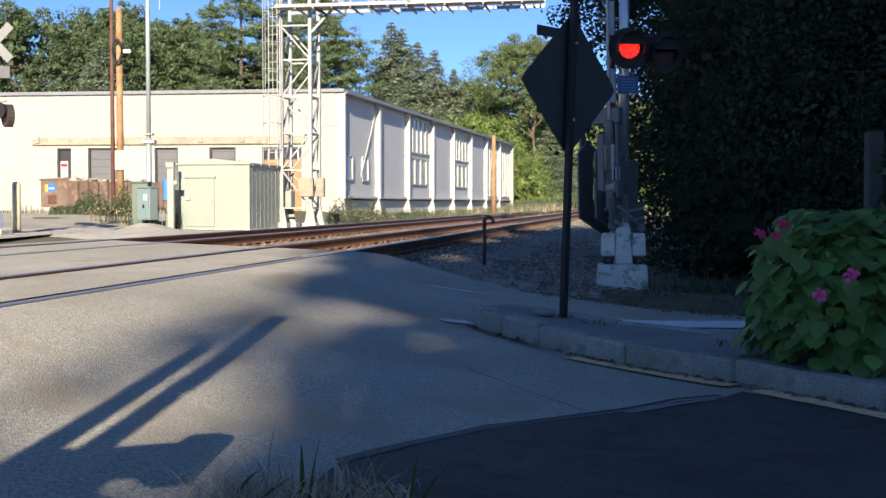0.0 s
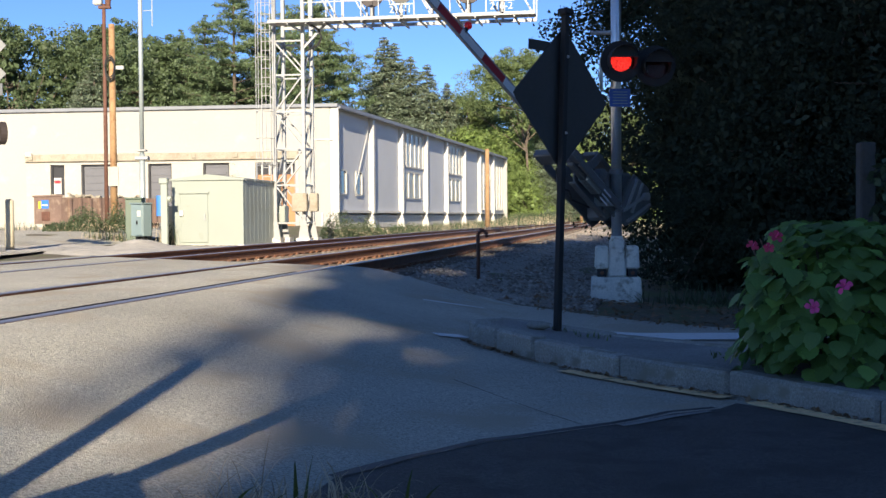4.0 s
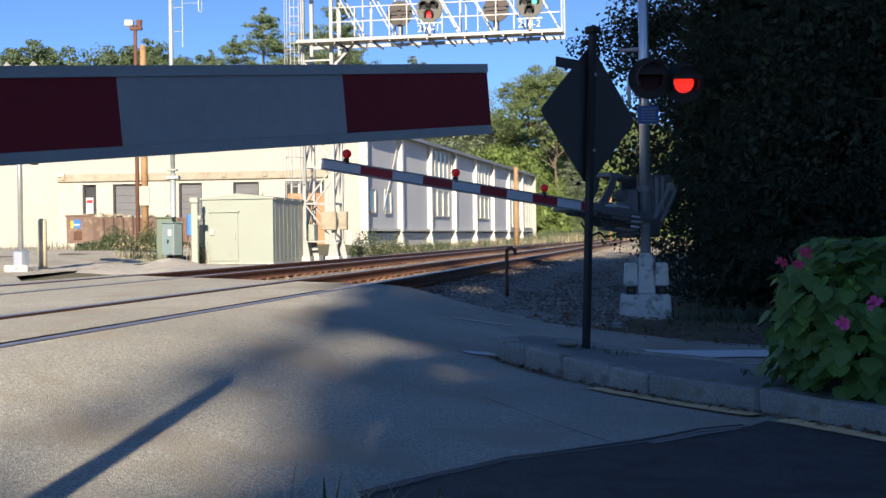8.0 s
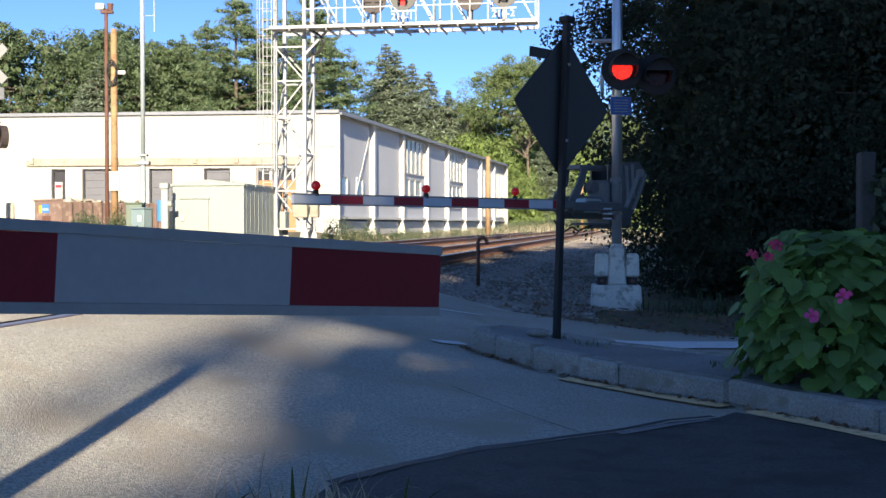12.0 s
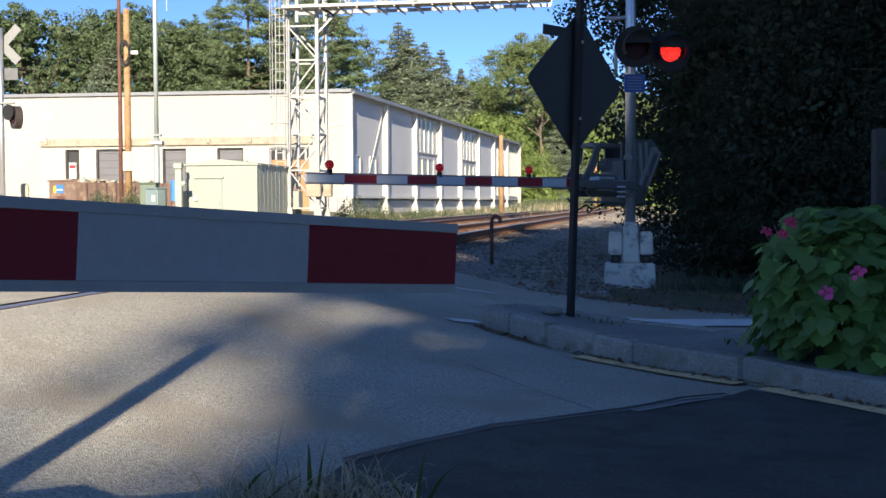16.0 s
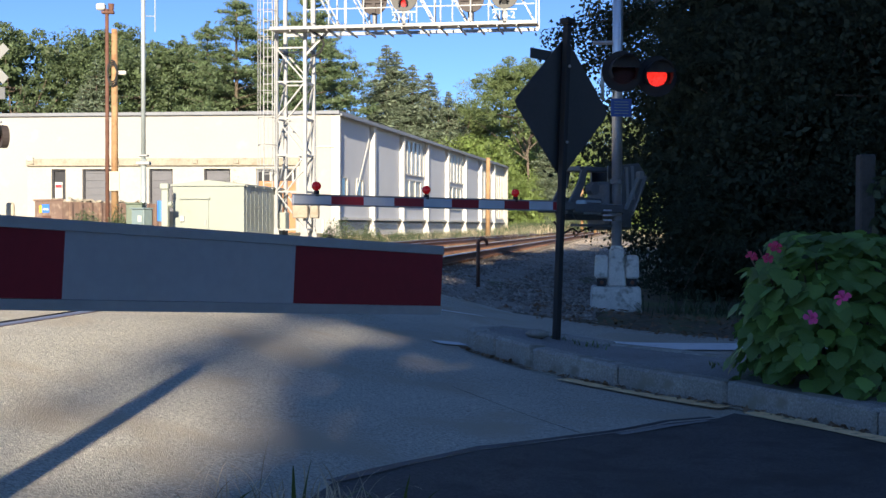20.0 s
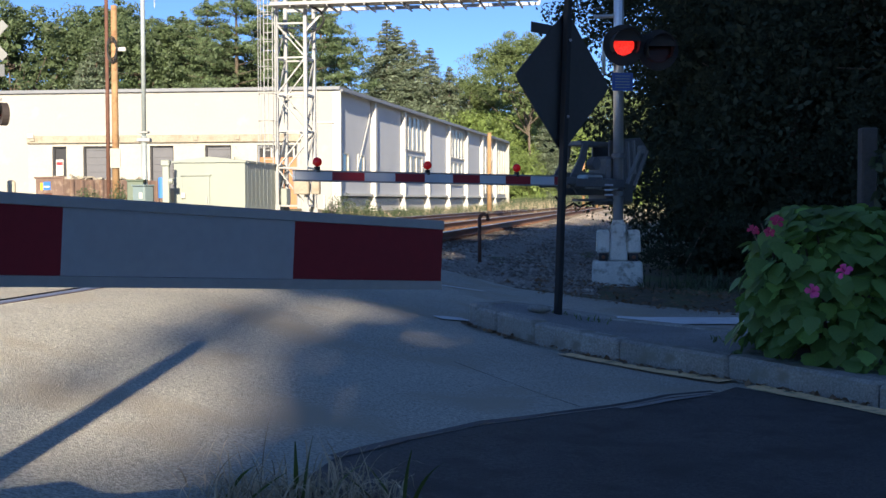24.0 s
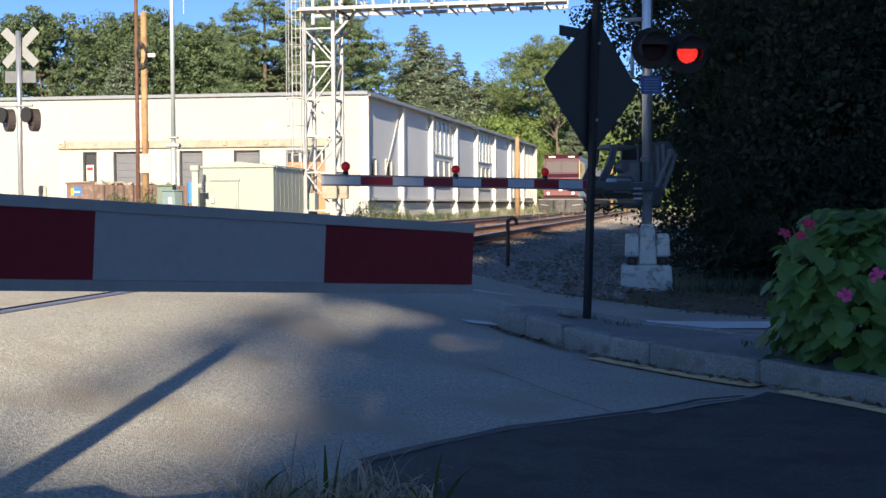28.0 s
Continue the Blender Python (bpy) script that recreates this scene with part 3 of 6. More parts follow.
# side wall, bay by bay, above a row of stub piers
SILL = 0.95
for k in range(8):
    y0, y1 = k * BAY + 0.24, (k + 1) * BAY - 0.24
    glazed = k in (2, 4, 6, 7)
    bay = part("wall_bay", boxm(-0.32, -0.12, y0, y1, SILL, H), M["panel_grey"], house, m=SW)
    part("sill_beam", boxm(-0.25, 0.08, y0, y1, SILL - 0.16, SILL - 0.002), M["white_paint"], bay)
    part("under_floor", boxm(-0.8, -0.7, y0 - 0.5, y1 + 0.5, -0.2, SILL - 0.17), M["panel_grey"], bay)
    part("plinth", boxm(-0.3, -0.22, y0, y1, -0.2, SILL - 0.3), M["concrete"], bay)

    def lite(ya, yb, za, zb, panes):
        w = part("window", boxm(-0.119, -0.09, ya, yb, za, zb), M["glass_pale"] if panes > 1 else M["glass_dark"], bay)
        fr = bmesh.new()
        for yy in np.linspace(ya, yb, panes + 1):
            box(fr, -0.088, -0.01, yy - 0.13, yy + 0.13, za, zb)
        box(fr, -0.088, -0.012, ya, yb, za - 0.1, za)
        box(fr, -0.088, -0.012, ya, yb, zb, zb + 0.1)
        part("window_frame", fr, M["white_paint"], w)

    if k == 0:
        lite(y0 + 1.0, y0 + 2.4, 2.0, 3.4, 1)
        lite(y0 + 4.6, y0 + 6.0, 2.0, 3.4, 1)
    elif glazed and k < 6:
        lite(y0 + 0.3, y1 - 0.3, 4.4, 6.9, 5)
        lite(y0 + 0.6, y1 - 1.5, 2.0, 3.9, 3)
    elif glazed:
        lite(y0 + 0.3, y1 - 0.3, SILL + 0.3, 6.9, 6)
for k in range(9):
    y = k * BAY
    pil = part("pilaster", boxm(-0.35, 0.24, y - 0.22 if k else 0.0, y + 0.22, SILL - 0.2, H - 0.002, 0.02), M["white_paint"], house, m=SW)
    bm = prism(bmesh.new(), [(-0.3, -0.3), (0.34, -0.3), (0.12, SILL - 0.2), (-0.3, SILL - 0.2)], y - 0.16 if k else 0.03, y + 0.16, Matrix(((1, 0, 0, 0), (0, 0, 1, 0), (0, 1, 0, 0), (0, 0, 0, 1))))
    part("stub_pier", bm, M["white_paint"], pil)
bm = bmesh.new()
rod(bm, (0.02, 4.2, 2.2), (0.02, 7.8, 6.6), 0.03, n=6)
part("cable", bm, M["white_paint"], house, m=SW)

# ---- yard beyond the tracks ----
def dumpster():
    m = Matrix.Translation((-19.5, 57.5, land_z(-19.5, 57.5))) @ Matrix.Rotation(-0.69, 4, "Z")
    d = root("roll_off_container", m, "rust-brown steel roll-off container full of scrap", "container")
    part("end_gate", boxm(0, 2.3, 0, 0.06, 0.25, 1.55), M["dump"], d)
    for x in (0.0, 2.24):
        sd = part("side_wall", boxm(x, x + 0.06, 0.062, 6.0, 0.25, 1.5), M["dump"], d)
        for y in np.arange(0.4, 6.0, 0.55):
            part("rib", boxm(x - 0.08 if x == 0 else x + 0.062, x - 0.002 if x == 0 else x + 0.14, y, y + 0.12, 0.25, 1.48), M["dump"], sd)
    part("back_wall", boxm(0, 2.3, 6.002, 6.06, 0.25, 1.5), M["dump"], d)
    part("floor", boxm(0.062, 2.238, 0.062, 6.0, 0.25, 0.32), M["dump"], d)
    part("rim", boxm(-0.1, 2.4, -0.04, 0.058, 1.552, 1.64, 0.02), M["dump"], d)
    part("sticker", boxm(0.65, 1.25, -0.02, -0.002, 1.0, 1.4), M["blue"], d, "blue and white sticker")
    part("sticker", boxm(0.4, 0.64, -0.02, -0.002, 1.0, 1.35), M["yellow"], d, "orange sticker")
    part("sticker_bar", boxm(0.72, 1.2, -0.03, -0.021, 1.12, 1.2), M["white_paint"], d)
    part("vent_flap", boxm(0.7, 1.35, -0.05, -0.003, 0.42, 0.85, 0.01), M["rust_pole"], d)
    for x in (0.25, 2.0):
        part("wheel", rodm((x - 0.08, 0.5, 0.13), (x + 0.08, 0.5, 0.13), 0.13, n=10), M["black"], d)
        part("skid", boxm(x - 0.08, x + 0.08, 0.7, 5.8, 0.0, 0.248), M["dump"], d)
    rg = random.Random(3)
    for i in range(26):
        x, y = rg.uniform(0.3, 2.0), rg.uniform(0.4, 5.5)
        m = Matrix.Translation((x, y, rg.uniform(1.3, 1.62))) @ Euler((rg.uniform(-0.5, 0.5), rg.uniform(-0.5, 0.5), rg.uniform(0, 3))).to_matrix().to_4x4()
        part("scrap_board", boxm(-0.3, 0.3, -0.12, 0.12, -0.05, 0.05), M["ledge"], d, m=m)


dumpster()


def at_land(x, y, extra=0.0):
    return Matrix.Translation((x, y, land_z(x, y) + extra - 0.02))


# rust pole with a floodlight head
p = root("floodlight_pole", at_land(-13.9, 50.0), "tall rusted steel pole with a floodlight on top", "light pole")
part("pole", rodm((0, 0, 0), (0, 0, 9.5), 0.09, 0.075, 10), M["rust_pole"], p, smooth=True)
part("bracket", boxm(-0.22, 0.3, -0.1, 0.1, 9.3, 9.42, 0.02), M["rust_pole"], p)
part("camera_head", boxm(-0.42, -0.05, -0.2, 0.1, 9.45, 9.72, 0.05), M["white_paint"], p, "white lamp head")
part("lamp_bowl", rodm((0.18, 0, 9.42), (0.18, 0, 9.72), 0.1, 0.13, 10), M["rust_pole"], p)
# cut-off timber pole
p = root("timber_pole", at_land(-12.5, 46.0), "sawn-off peeling timber pole with a white board and a cable coil", "utility pole")
part("pole", rodm((0, 0, 0), (0, 0, 8.0), 0.145, 0.115, 12), M["wood_pole"], p, smooth=True)
part("board", boxm(-0.16, 0.24, -0.22, -0.17, 1.75, 2.5, 0.01), M["white_worn"], p, "blank white board")
bm = bmesh.new()
for j in range(3):
    pts = [(0.18 * math.cos(a) - 0.03, -0.2 - 0.02 * j, 6.2 + 0.42 * math.sin(a) + 0.08 * j) for a in np.linspace(0, 2 * math.pi, 13)]
    tube(bm, pts, 0.025, 5)
part("cable_coil", bm, M["black"], p, "black cable coil")
part("lamp_stub", boxm(0.12, 0.45, -0.06, 0.06, 6.25, 6.4, 0.02), M["white_paint"], p)
# grey steel mast
p = root("steel_mast", at_land(-10.4, 42.0), "tall grey steel radio mast with clamp bracket", "mast")
part("lower_tube", rodm((0, 0, 0), (0, 0, 3.05), 0.105, n=12), M["galv_pole"], p, smooth=True)
part("upper_tube", rodm((0, 0, 3.05), (0, 0, 11.0), 0.08, n=12), M["galv_pole"], p, smooth=True)
part("clamp", boxm(-0.24, 0.24, -0.16, 0.16, 2.85, 2.98, 0.02), M["galv"], p)
part("clamp", boxm(-0.17, 0.17, -0.14, 0.14, 3.15, 3.22, 0.02), M["galv"], p)
p = root("aerial", at_land(-10.4, 42.0), "slim aerial with a looped dipole on two booms from the mast", "aerial")
part("pole", rodm((0.42, 0, 7.55), (0.42, 0, 10.9), 0.022, n=8), M["galv_pole"], p)
for z in (8.1, 8.95):
    part("boom", rodm((0.1, 0, z), (0.44, 0, z), 0.018, n=6), M["galv_pole"], p)
part("boom", rodm((0.44, 0, 9.1), (1.05, 0, 9.1), 0.014, n=6), M["galv_pole"], p)
bm = tube(bmesh.new(), [(1.0, 0, 8.82), (1.06, 0, 8.76), (1.12, 0, 8.82), (1.12, 0, 9.38), (1.06, 0, 9.44), (1.0, 0, 9.38), (1.0, 0, 8.82)], 0.016, 6)
part("dipole", bm, M["galv_pole"], p)
p = root("timber_pole", at_land(3.2, 75.0), "slim yellow timber pole beside the warehouse", "utility pole")
part("pole", rodm((0, 0, 0), (0, 0, 5.1), 0.16, 0.13, 10), M["wood_pole"], p, smooth=True)
p = root("timber_pole", at_land(14.4, 118.0), "short pale timber pole near the curve", "utility pole")
part("pole", rodm((0, 0, 0), (0, 0, 5.6), 0.15, 0.13, 10), M["wood_pole"], p, smooth=True)

# relay hut
HM = Matrix.Translation((-6.36, 39.0, 0.22)) @ Matrix.Rotation(-TA, 4, "Z")
hut = root("relay_hut", HM, "pale green steel relay hut with a low gable roof", "equipment hut")
HW, HL, HH = 2.46, 4.25, 2.17
part("body", boxm(-HW, 0, 0, HL, 0.05, HH), M["hut"], hut)
part("plinth", boxm(-HW - 0.05, 0.05, -0.05, HL + 0.05, -0.15, 0.048), M["concrete"], hut)
bm = bmesh.new()
prism(bm, [(-HW - 0.06, 0.0), (0.06, 0.0), (0.06, 0.05), (-HW / 2, 0.2), (-HW - 0.06, 0.05)], 0, HL + 0.12, Matrix.Translation((0, -0.06, HH + 0.002)) @ Matrix(((1, 0, 0, 0), (0, 0, 1, 0), (0, 1, 0, 0), (0, 0, 0, 1))))
part("roof", bm, M["hut"], hut)
d = part("door", boxm(-HW + 0.3, -HW + 1.25, -0.035, -0.003, 0.12, 1.72, 0.01), M["hut"], hut)
part("door_handle", boxm(-HW + 1.12, -HW + 1.18, -0.07, -0.036, 0.85, 1.05), M["galv"], d)
part("lock_box", boxm(-HW + 0.28, -HW + 0.42, -0.1, -0.036, 1.0, 1.18, 0.01), M["white_paint"], d)
part("door_hood", boxm(-HW + 0.25, -HW + 1.3, -0.07, -0.003, 1.74, 1.79), M["hut"], hut)
for y in np.arange(0.25, HL, 0.42):
    part("rib", boxm(0.001, 0.006, y, y + 0.05, 0.06, HH - 0.02), M["hut"], hut)
for y in np.arange(0.1, HL, 0.9):
    part("roof_clip", boxm(0.062, 0.08, y, y + 0.05, HH - 0.03, HH + 0.04), M["galv"], hut)
part("meter", boxm(0.033, 0.3, HL - 0.6, HL - 0.1, 0.75, 1.35, 0.02), M["hut"], hut)
# pedestal in front of the hut
p = root("meter_pedestal", at_land(-8.84, 38.55, 0.02), "pale green service pedestal with a blue tank behind", "pedestal")
part("post", boxm(-0.11, 0.11, -0.1, 0.1, 0, 1.98, 0.02), M["hut"], p)
part("cap", boxm(-0.16, 0.13, -0.13, 0.13, 1.982, 2.18, 0.03), M["hut"], p)
part("meter_head", rodm((0.11, -0.02, 1.5), (0.22, -0.02, 1.5), 0.1, n=12), M["hut"], p)
part("tank", rodm((-0.19, 0.24, 0.95), (-0.19, 0.24, 1.62), 0.13, n=14), M["blue"], p, "blue tank")
# cabinets
p = root("relay_cabinet", at_land(-10.15, 40.0), "dark green steel relay cabinet", "cabinet")
part("body", boxm(-0.3, 0.25, -0.2, 0.3, 0.0, 1.5, 0.02), M["cab_green"], p)
part("lid", boxm(-0.33, 0.28, -0.23, 0.33, 1.502, 1.56, 0.02), M["cab_green"], p)
p = root("control_cabinet", at_land(-9.75, 39.2) @ Matrix.Rotation(radians(-32), 4, "Z"), "blue-grey control cabinet on a short stand", "cabinet")
part("body", boxm(-0.3, 0.26, -0.2, 0.2, 0.3, 1.36, 0.02), M["cab_grey"], p)
d = part("door", boxm(-0.02, 0.24, -0.235, -0.203, 0.34, 1.3, 0.01), M["cab_grey"], p)
part("notice", boxm(0.04, 0.2, -0.245, -0.236, 0.95, 1.15), M["white_paint"], d)
part("door_handle", boxm(0.02, 0.06, -0.27, -0.236, 0.7, 0.82), M["black"], d)
part("roof", boxm(-0.33, 0.29, -0.25, 0.23, 1.362, 1.41, 0.01), M["cab_grey"], p)
for x in (-0.15, 0.12):
    part("leg", boxm(x - 0.05, x + 0.05, -0.08, 0.08, -0.02, 0.298), M["black"], p)
# bollards and posts
for x, y, h in ((-11.3, 31.4, 1.42),):
    b = root("timber_post", at_land(x, y, 0.0), "sun-bleached round timber post at the roadside", "bollard")
    part("post", rodm((0, 0, -0.05), (0, 0, h - 0.06), 0.12, 0.12, 12), M["wood_post"], b, smooth=True)
    part("post_top", rodm((0, 0, h - 0.06), (0, 0, h), 0.12, 0.07, 12), M["wood_post"], b)
b = root("timber_post", at_land(-9.85, 40.6), "square pale timber post beside the cabinets", "bollard")
part("post", boxm(-0.09, 0.09, -0.09, 0.09, 0, 1.4, 0.01), M["wood_post"], b)
b = root("timber_post", at_land(-8.9, 39.6), "square weathered timber post behind the pedestal", "bollard")
part("post", boxm(-0.12, 0.12, -0.09, 0.09, 0, 1.3, 0.01), M["wood_post"], b)

# far crossing signal with its crossbuck
X0 = Matrix.Translation((-11.35, 30.0, 0.32)) @ Matrix.Rotation(radians(-8), 4, "Z")
c = root("crossing_signal", X0, "railway crossing signal with white crossbuck on an aluminium mast", "crossing signal")
part("mast", rodm((0, 0, 0.3), (0, 0, 5.25), 0.065, n=12), M["alu"], c, smooth=True)
part("base", boxm(-0.16, 0.16, -0.16, 0.16, 0.0, 0.55, 0.05), M["alu"], c)
part("foundation", boxm(-0.32, 0.32, -0.32, 0.32, -0.1, 0.16, 0.04), M["concrete"], c)
for a in (45, -45):
    part("crossbuck_blade", boxm(-0.62, 0.62, 0.085 if a > 0 else 0.11, 0.1 if a > 0 else 0.125, -0.115, 0.115, m=Matrix.Translation((0, 0, 4.85)) @ Matrix.Rotation(radians(a), 4, "Y")), M["crossbuck"], c)
part("track_plate", boxm(-0.42, 0.42, 0.08, 0.1, 3.95, 4.25), M["mech"], c)
part("crossarm", rodm((-0.5, -0.1, 3.35), (0.42, -0.1, 3.35), 0.03, n=8), M["galv"], c)
for x in (-0.38, 0.3):
    lamp = part("lamp_head", rodm((x, 0.02, 3.0), (x + 0.12, 0.14, 3.0), 0.29, n=20), M["signal_back"], c)
    part("hood", rodm((x - 0.05, -0.15, 3.12), (x, -0.02, 3.12), 0.2, 0.17, 12), M["black"], lamp)
    part("lens", rodm((x - 0.02, -0.01, 3.0), (x, 0.018, 3.0), 0.15, n=16), M["lens_dark"], lamp)

# stub of a timber pole beyond the curve
p = root("timber_pole", at_land(16.0, 120.0), "slender bare timber pole beyond the curve of the tracks", "utility pole")
part("pole", rodm((0, 0, 0), (0, 0, 5.2), 0.15, 0.12, 10), M["wood_pole"], p, smooth=True)


# ---- tracks ----
def rail_mesh(s0, s1):
    """A flat-bottomed rail with web and rounded head."""
    sec = [(-0.07, 0), (0.07, 0), (0.07, 0.012), (0.012, 0.03), (0.012, 0.115), (0.034, 0.128), (0.036, 0.152), (0.026, 0.16), (-0.026, 0.16), (-0.036, 0.152), (-0.034, 0.128), (-0.012, 0.115), (-0.012, 0.03), (-0.07, 0.012)]
    n = len(sec)
    verts, faces = [], []
    st = np.linspace(s0, s1, 40)
    for s in st:
        for x, z in sec:
            verts.append((x, s, z))
    for i in range(len(st) - 1):
        for k in range(n):
            faces.append((i * n + k, i * n + (k + 1) % n, (i + 1) * n + (k + 1) % n, (i + 1) * n + k))
    faces += [tuple(range(n))[::-1], tuple(range((len(st) - 1) * n, len(st) * n))]
    me = mesh_of("rail", verts, faces, M["rust"])
    me.materials.append(M["rail_top"])
    for p in me.polygons:
        if all(verts[v][2] > 0.149 for v in p.vertices):
            p.material_index = 1
    return me


RM = rail_mesh(-60, 420)
for q in RAILS:
    r = part("rail", RM, None, None, m=Matrix.Translation(qs(q, 0, RAIL_Z - 0.16)) @ Matrix.Rotation(-TA, 4, "Z"))
    tagged(r, "rust-brown steel rail with a polished head", "rail", "rails of the two tracks", "structure")
# ties
TM = boxm(-1.3, 1.3, -0.115, 0.115, -0.17, 0.0, 0.012)
tie_me = bpy.data.meshes.new("tie")
TM.to_mesh(tie_me)
TM.free()
tie_me.materials.append(M["tie"])
plate_bm = boxm(-0.11, 0.11, -0.09, 0.09, 0.0, 0.014)
for x in (-0.055, 0.055):
    for y in (-0.05, 0.05):
        box(plate_bm, x * 1.6 - 0.015, x * 1.6 + 0.015, y - 0.015, y + 0.015, 0.012, 0.04)
plate_me = bpy.data.meshes.new("tie_plate")
plate_bm.to_mesh(plate_me)
plate_bm.free()
plate_me.materials.append(M["rust"])
rg = random.Random(5)
for k, qc in enumerate(TRACKS):
    bed = root("railway_track", Matrix.Translation(qs(qc, 0, 0.345)) @ Matrix.Rotation(-TA, 4, "Z"), "railway track of timber ties on stone ballast", "railway track", "two parallel tracks", "structure")
    s = edge_s(qc) + 0.3
    j = 0
    while s < 120:
        t = part("tie", tie_me, None, bed, m=Matrix.Translation((rg.uniform(-0.03, 0.03), s, rg.uniform(-0.01, 0.0))) @ Matrix.Rotation(rg.uniform(-0.015, 0.015), 4, "Z"))
        if j < 60:
            for e in (-0.7175, 0.7175):
                part("tie_plate", plate_me, None, t, m=Matrix.Translation((e, 0, 0.001)))
        s += 0.53
        j += 1


def stones(name, count, q0, q1, s0, s1, size, rng, zf, material, power=1.0):
    """Loose stones: one mesh of small uneven lumps."""
    base = np.array([(1, 0, 0), (-1, 0, 0), (0, 1, 0), (0, -1, 0), (0, 0, 1), (0, 0, -1)], float)
    tri = np.array([(0, 2, 4), (2, 1, 4), (1, 3, 4), (3, 0, 4), (2, 0, 5), (1, 2, 5), (3, 1, 5), (0, 3, 5)])
    q = rng.uniform(q0, q1, count)
    s = s0 + (s1 - s0) * rng.uniform(0, 1, count) ** power
    keep = s > np.interp(q, [a for a, b in EDGE], [b for a, b in EDGE]) - 0.05
    q, s = q[keep], s[keep]
    k = len(q)
    sz = size * rng.uniform(0.6, 1.5, k)
    v = base[None] * (sz[:, None, None] * rng.uniform(0.6, 1.2, (k, 6, 1)))
    ang = rng.uniform(0, 6.28, k)
    ca, sa = np.cos(ang)[:, None], np.sin(ang)[:, None]
    vx, vy = v[..., 0] * ca - v[..., 1] * sa, v[..., 0] * sa + v[..., 1] * ca
    x = q * EQ.x + s * ES.x
    y = q * EQ.y + s * ES.y
    z = np.array([zf(a, b) for a, b in zip(q, s)])
    co = np.stack([vx + x[:, None], vy + y[:, None], v[..., 2] * 0.7 + z[:, None] + sz[:, None] * 0.15], 2).reshape(-1, 3)
    f = (tri[None] + 6 * np.arange(k)[:, None, None]).reshape(-1, 3)
    me = bpy.data.meshes.new(name)
    me.vertices.add(len(co))
    me.vertices.foreach_set("co", co.ravel())
    me.loops.add(f.size)
    me.loops.foreach_set("vertex_index", f.ravel().astype(np.int32))
    me.polygons.add(len(f))
    me.polygons.foreach_set("loop_start", np.arange(0, f.size, 3, dtype=np.int32))
    me.update(calc_edges=True)
    me.materials.append(material)
    return me


rngs = np.random.default_rng(11)
tagged(part("ballast", stones("ballast", 46000, -11.0, -0.45, 12.5, 75, 0.035, rngs, lambda q, s: prof(LAND_Q, q) + land_extra(q, s) - 0.02, M["ballast"], 2.2)), "crushed stone ballast round the ties", "ballast", kind="stuff")
tagged(part("ballast", grid_sheet("ballast", [-11.2, -10.4, -9.6, -6.2, -2.8, -2.0, -1.3, -0.9, -0.5], [[edge_s(q) + 0.02 + t for t in (0, 1, 3, 6, 10, 16, 25, 40, 70, 120, 250, 400)] for q in (-11.2, -10.4, -9.6, -6.2, -2.8, -2.0, -1.3, -0.9, -0.5)], lambda q, s: prof(LAND_Q, q) + land_extra(q, s) - 0.015, M["ballast"])), "bed of dark crushed stone under the tracks", "ballast", kind="structure")

# hooked vent pipe
p = root("vent_pipe", Matrix.Translation((0.58, 16.6, 0.24)), "rusty bent vent pipe rising from the ballast", "pipe")
pts = [(0, 0, 0), (0, 0, 0.62)] + [(0.06 - 0.06 * math.cos(a), 0, 0.62 + 0.06 * math.sin(a)) for a in np.linspace(0.4, math.pi, 6)] + [(0.12, 0, 0.58)]
part("pipe", tube(bmesh.new(), pts, 0.026, 8), M["rust_pole"], p, smooth=True)

# ---- cantilever signal bridge ----
GM = Matrix.Translation((-5.22, 42.2, 0.4)) @ Matrix.Rotation(-TA, 4, "Z")   # local x runs out over the tracks
g = root("signal_bridge", GM, "galvanised steel cantilever signal bridge reaching over the tracks", "signal bridge")
TW, TD, TZ, TT = 1.06, 1.1, 7.62, 9.7
legs = [(-TW / 2, 0), (TW / 2, 0), (-TW / 2, TD), (TW / 2, TD)]
for i, (x, y) in enumerate(legs):
    lg = part("leg", boxm(x - 0.065, x + 0.065, y - 0.065, y + 0.065, 0.0, TT, 0.01), M["galv"], g)
    part("foot", prism(bmesh.new(), [(x - 0.25, y - 0.25), (x + 0.25, y - 0.25), (x + 0.25, y + 0.25), (x - 0.25, y + 0.25)], -0.3, 0.02), M["concrete"], lg)
    gus = prism(bmesh.new(), [(-0.2, 0.022), (0.2, 0.022), (0.1, 0.6), (-0.1, 0.6)], 0, 0.03, Matrix.Translation((x, y - 0.11, 0)) @ Matrix(((1, 0, 0, 0), (0, 0, 1, 0), (0, 1, 0, 0), (0, 0, 0, 1))))
    part("gusset", gus, M["galv"], lg)
lev = [0.55, 1.9, 3.2, 4.5, 5.8, 7.0]
for i, z in enumerate(lev):
    for y in (0, TD):
        part("strut", bar(bmesh.new(), (-TW / 2, y, z), (TW / 2, y, z), 0.06, 0.06), M["galv"], g)
        if i < len(lev) - 1:
            a, b = (-TW / 2, TW / 2) if i % 2 == 0 else (TW / 2, -TW / 2)
            part("brace", bar(bmesh.new(), (b, y, z), (a, y, lev[i + 1]), 0.055, 0.05), M["galv"], g)
    for x in (-TW / 2, TW / 2):
        part("strut", bar(bmesh.new(), (x, 0, z), (x, TD, z), 0.06, 0.06), M["galv"], g)
        if i < len(lev) - 1:
            part("brace", bar(bmesh.new(), (x, 0, z), (x, TD, lev[i + 1]), 0.06, 0.05), M["galv"], g)
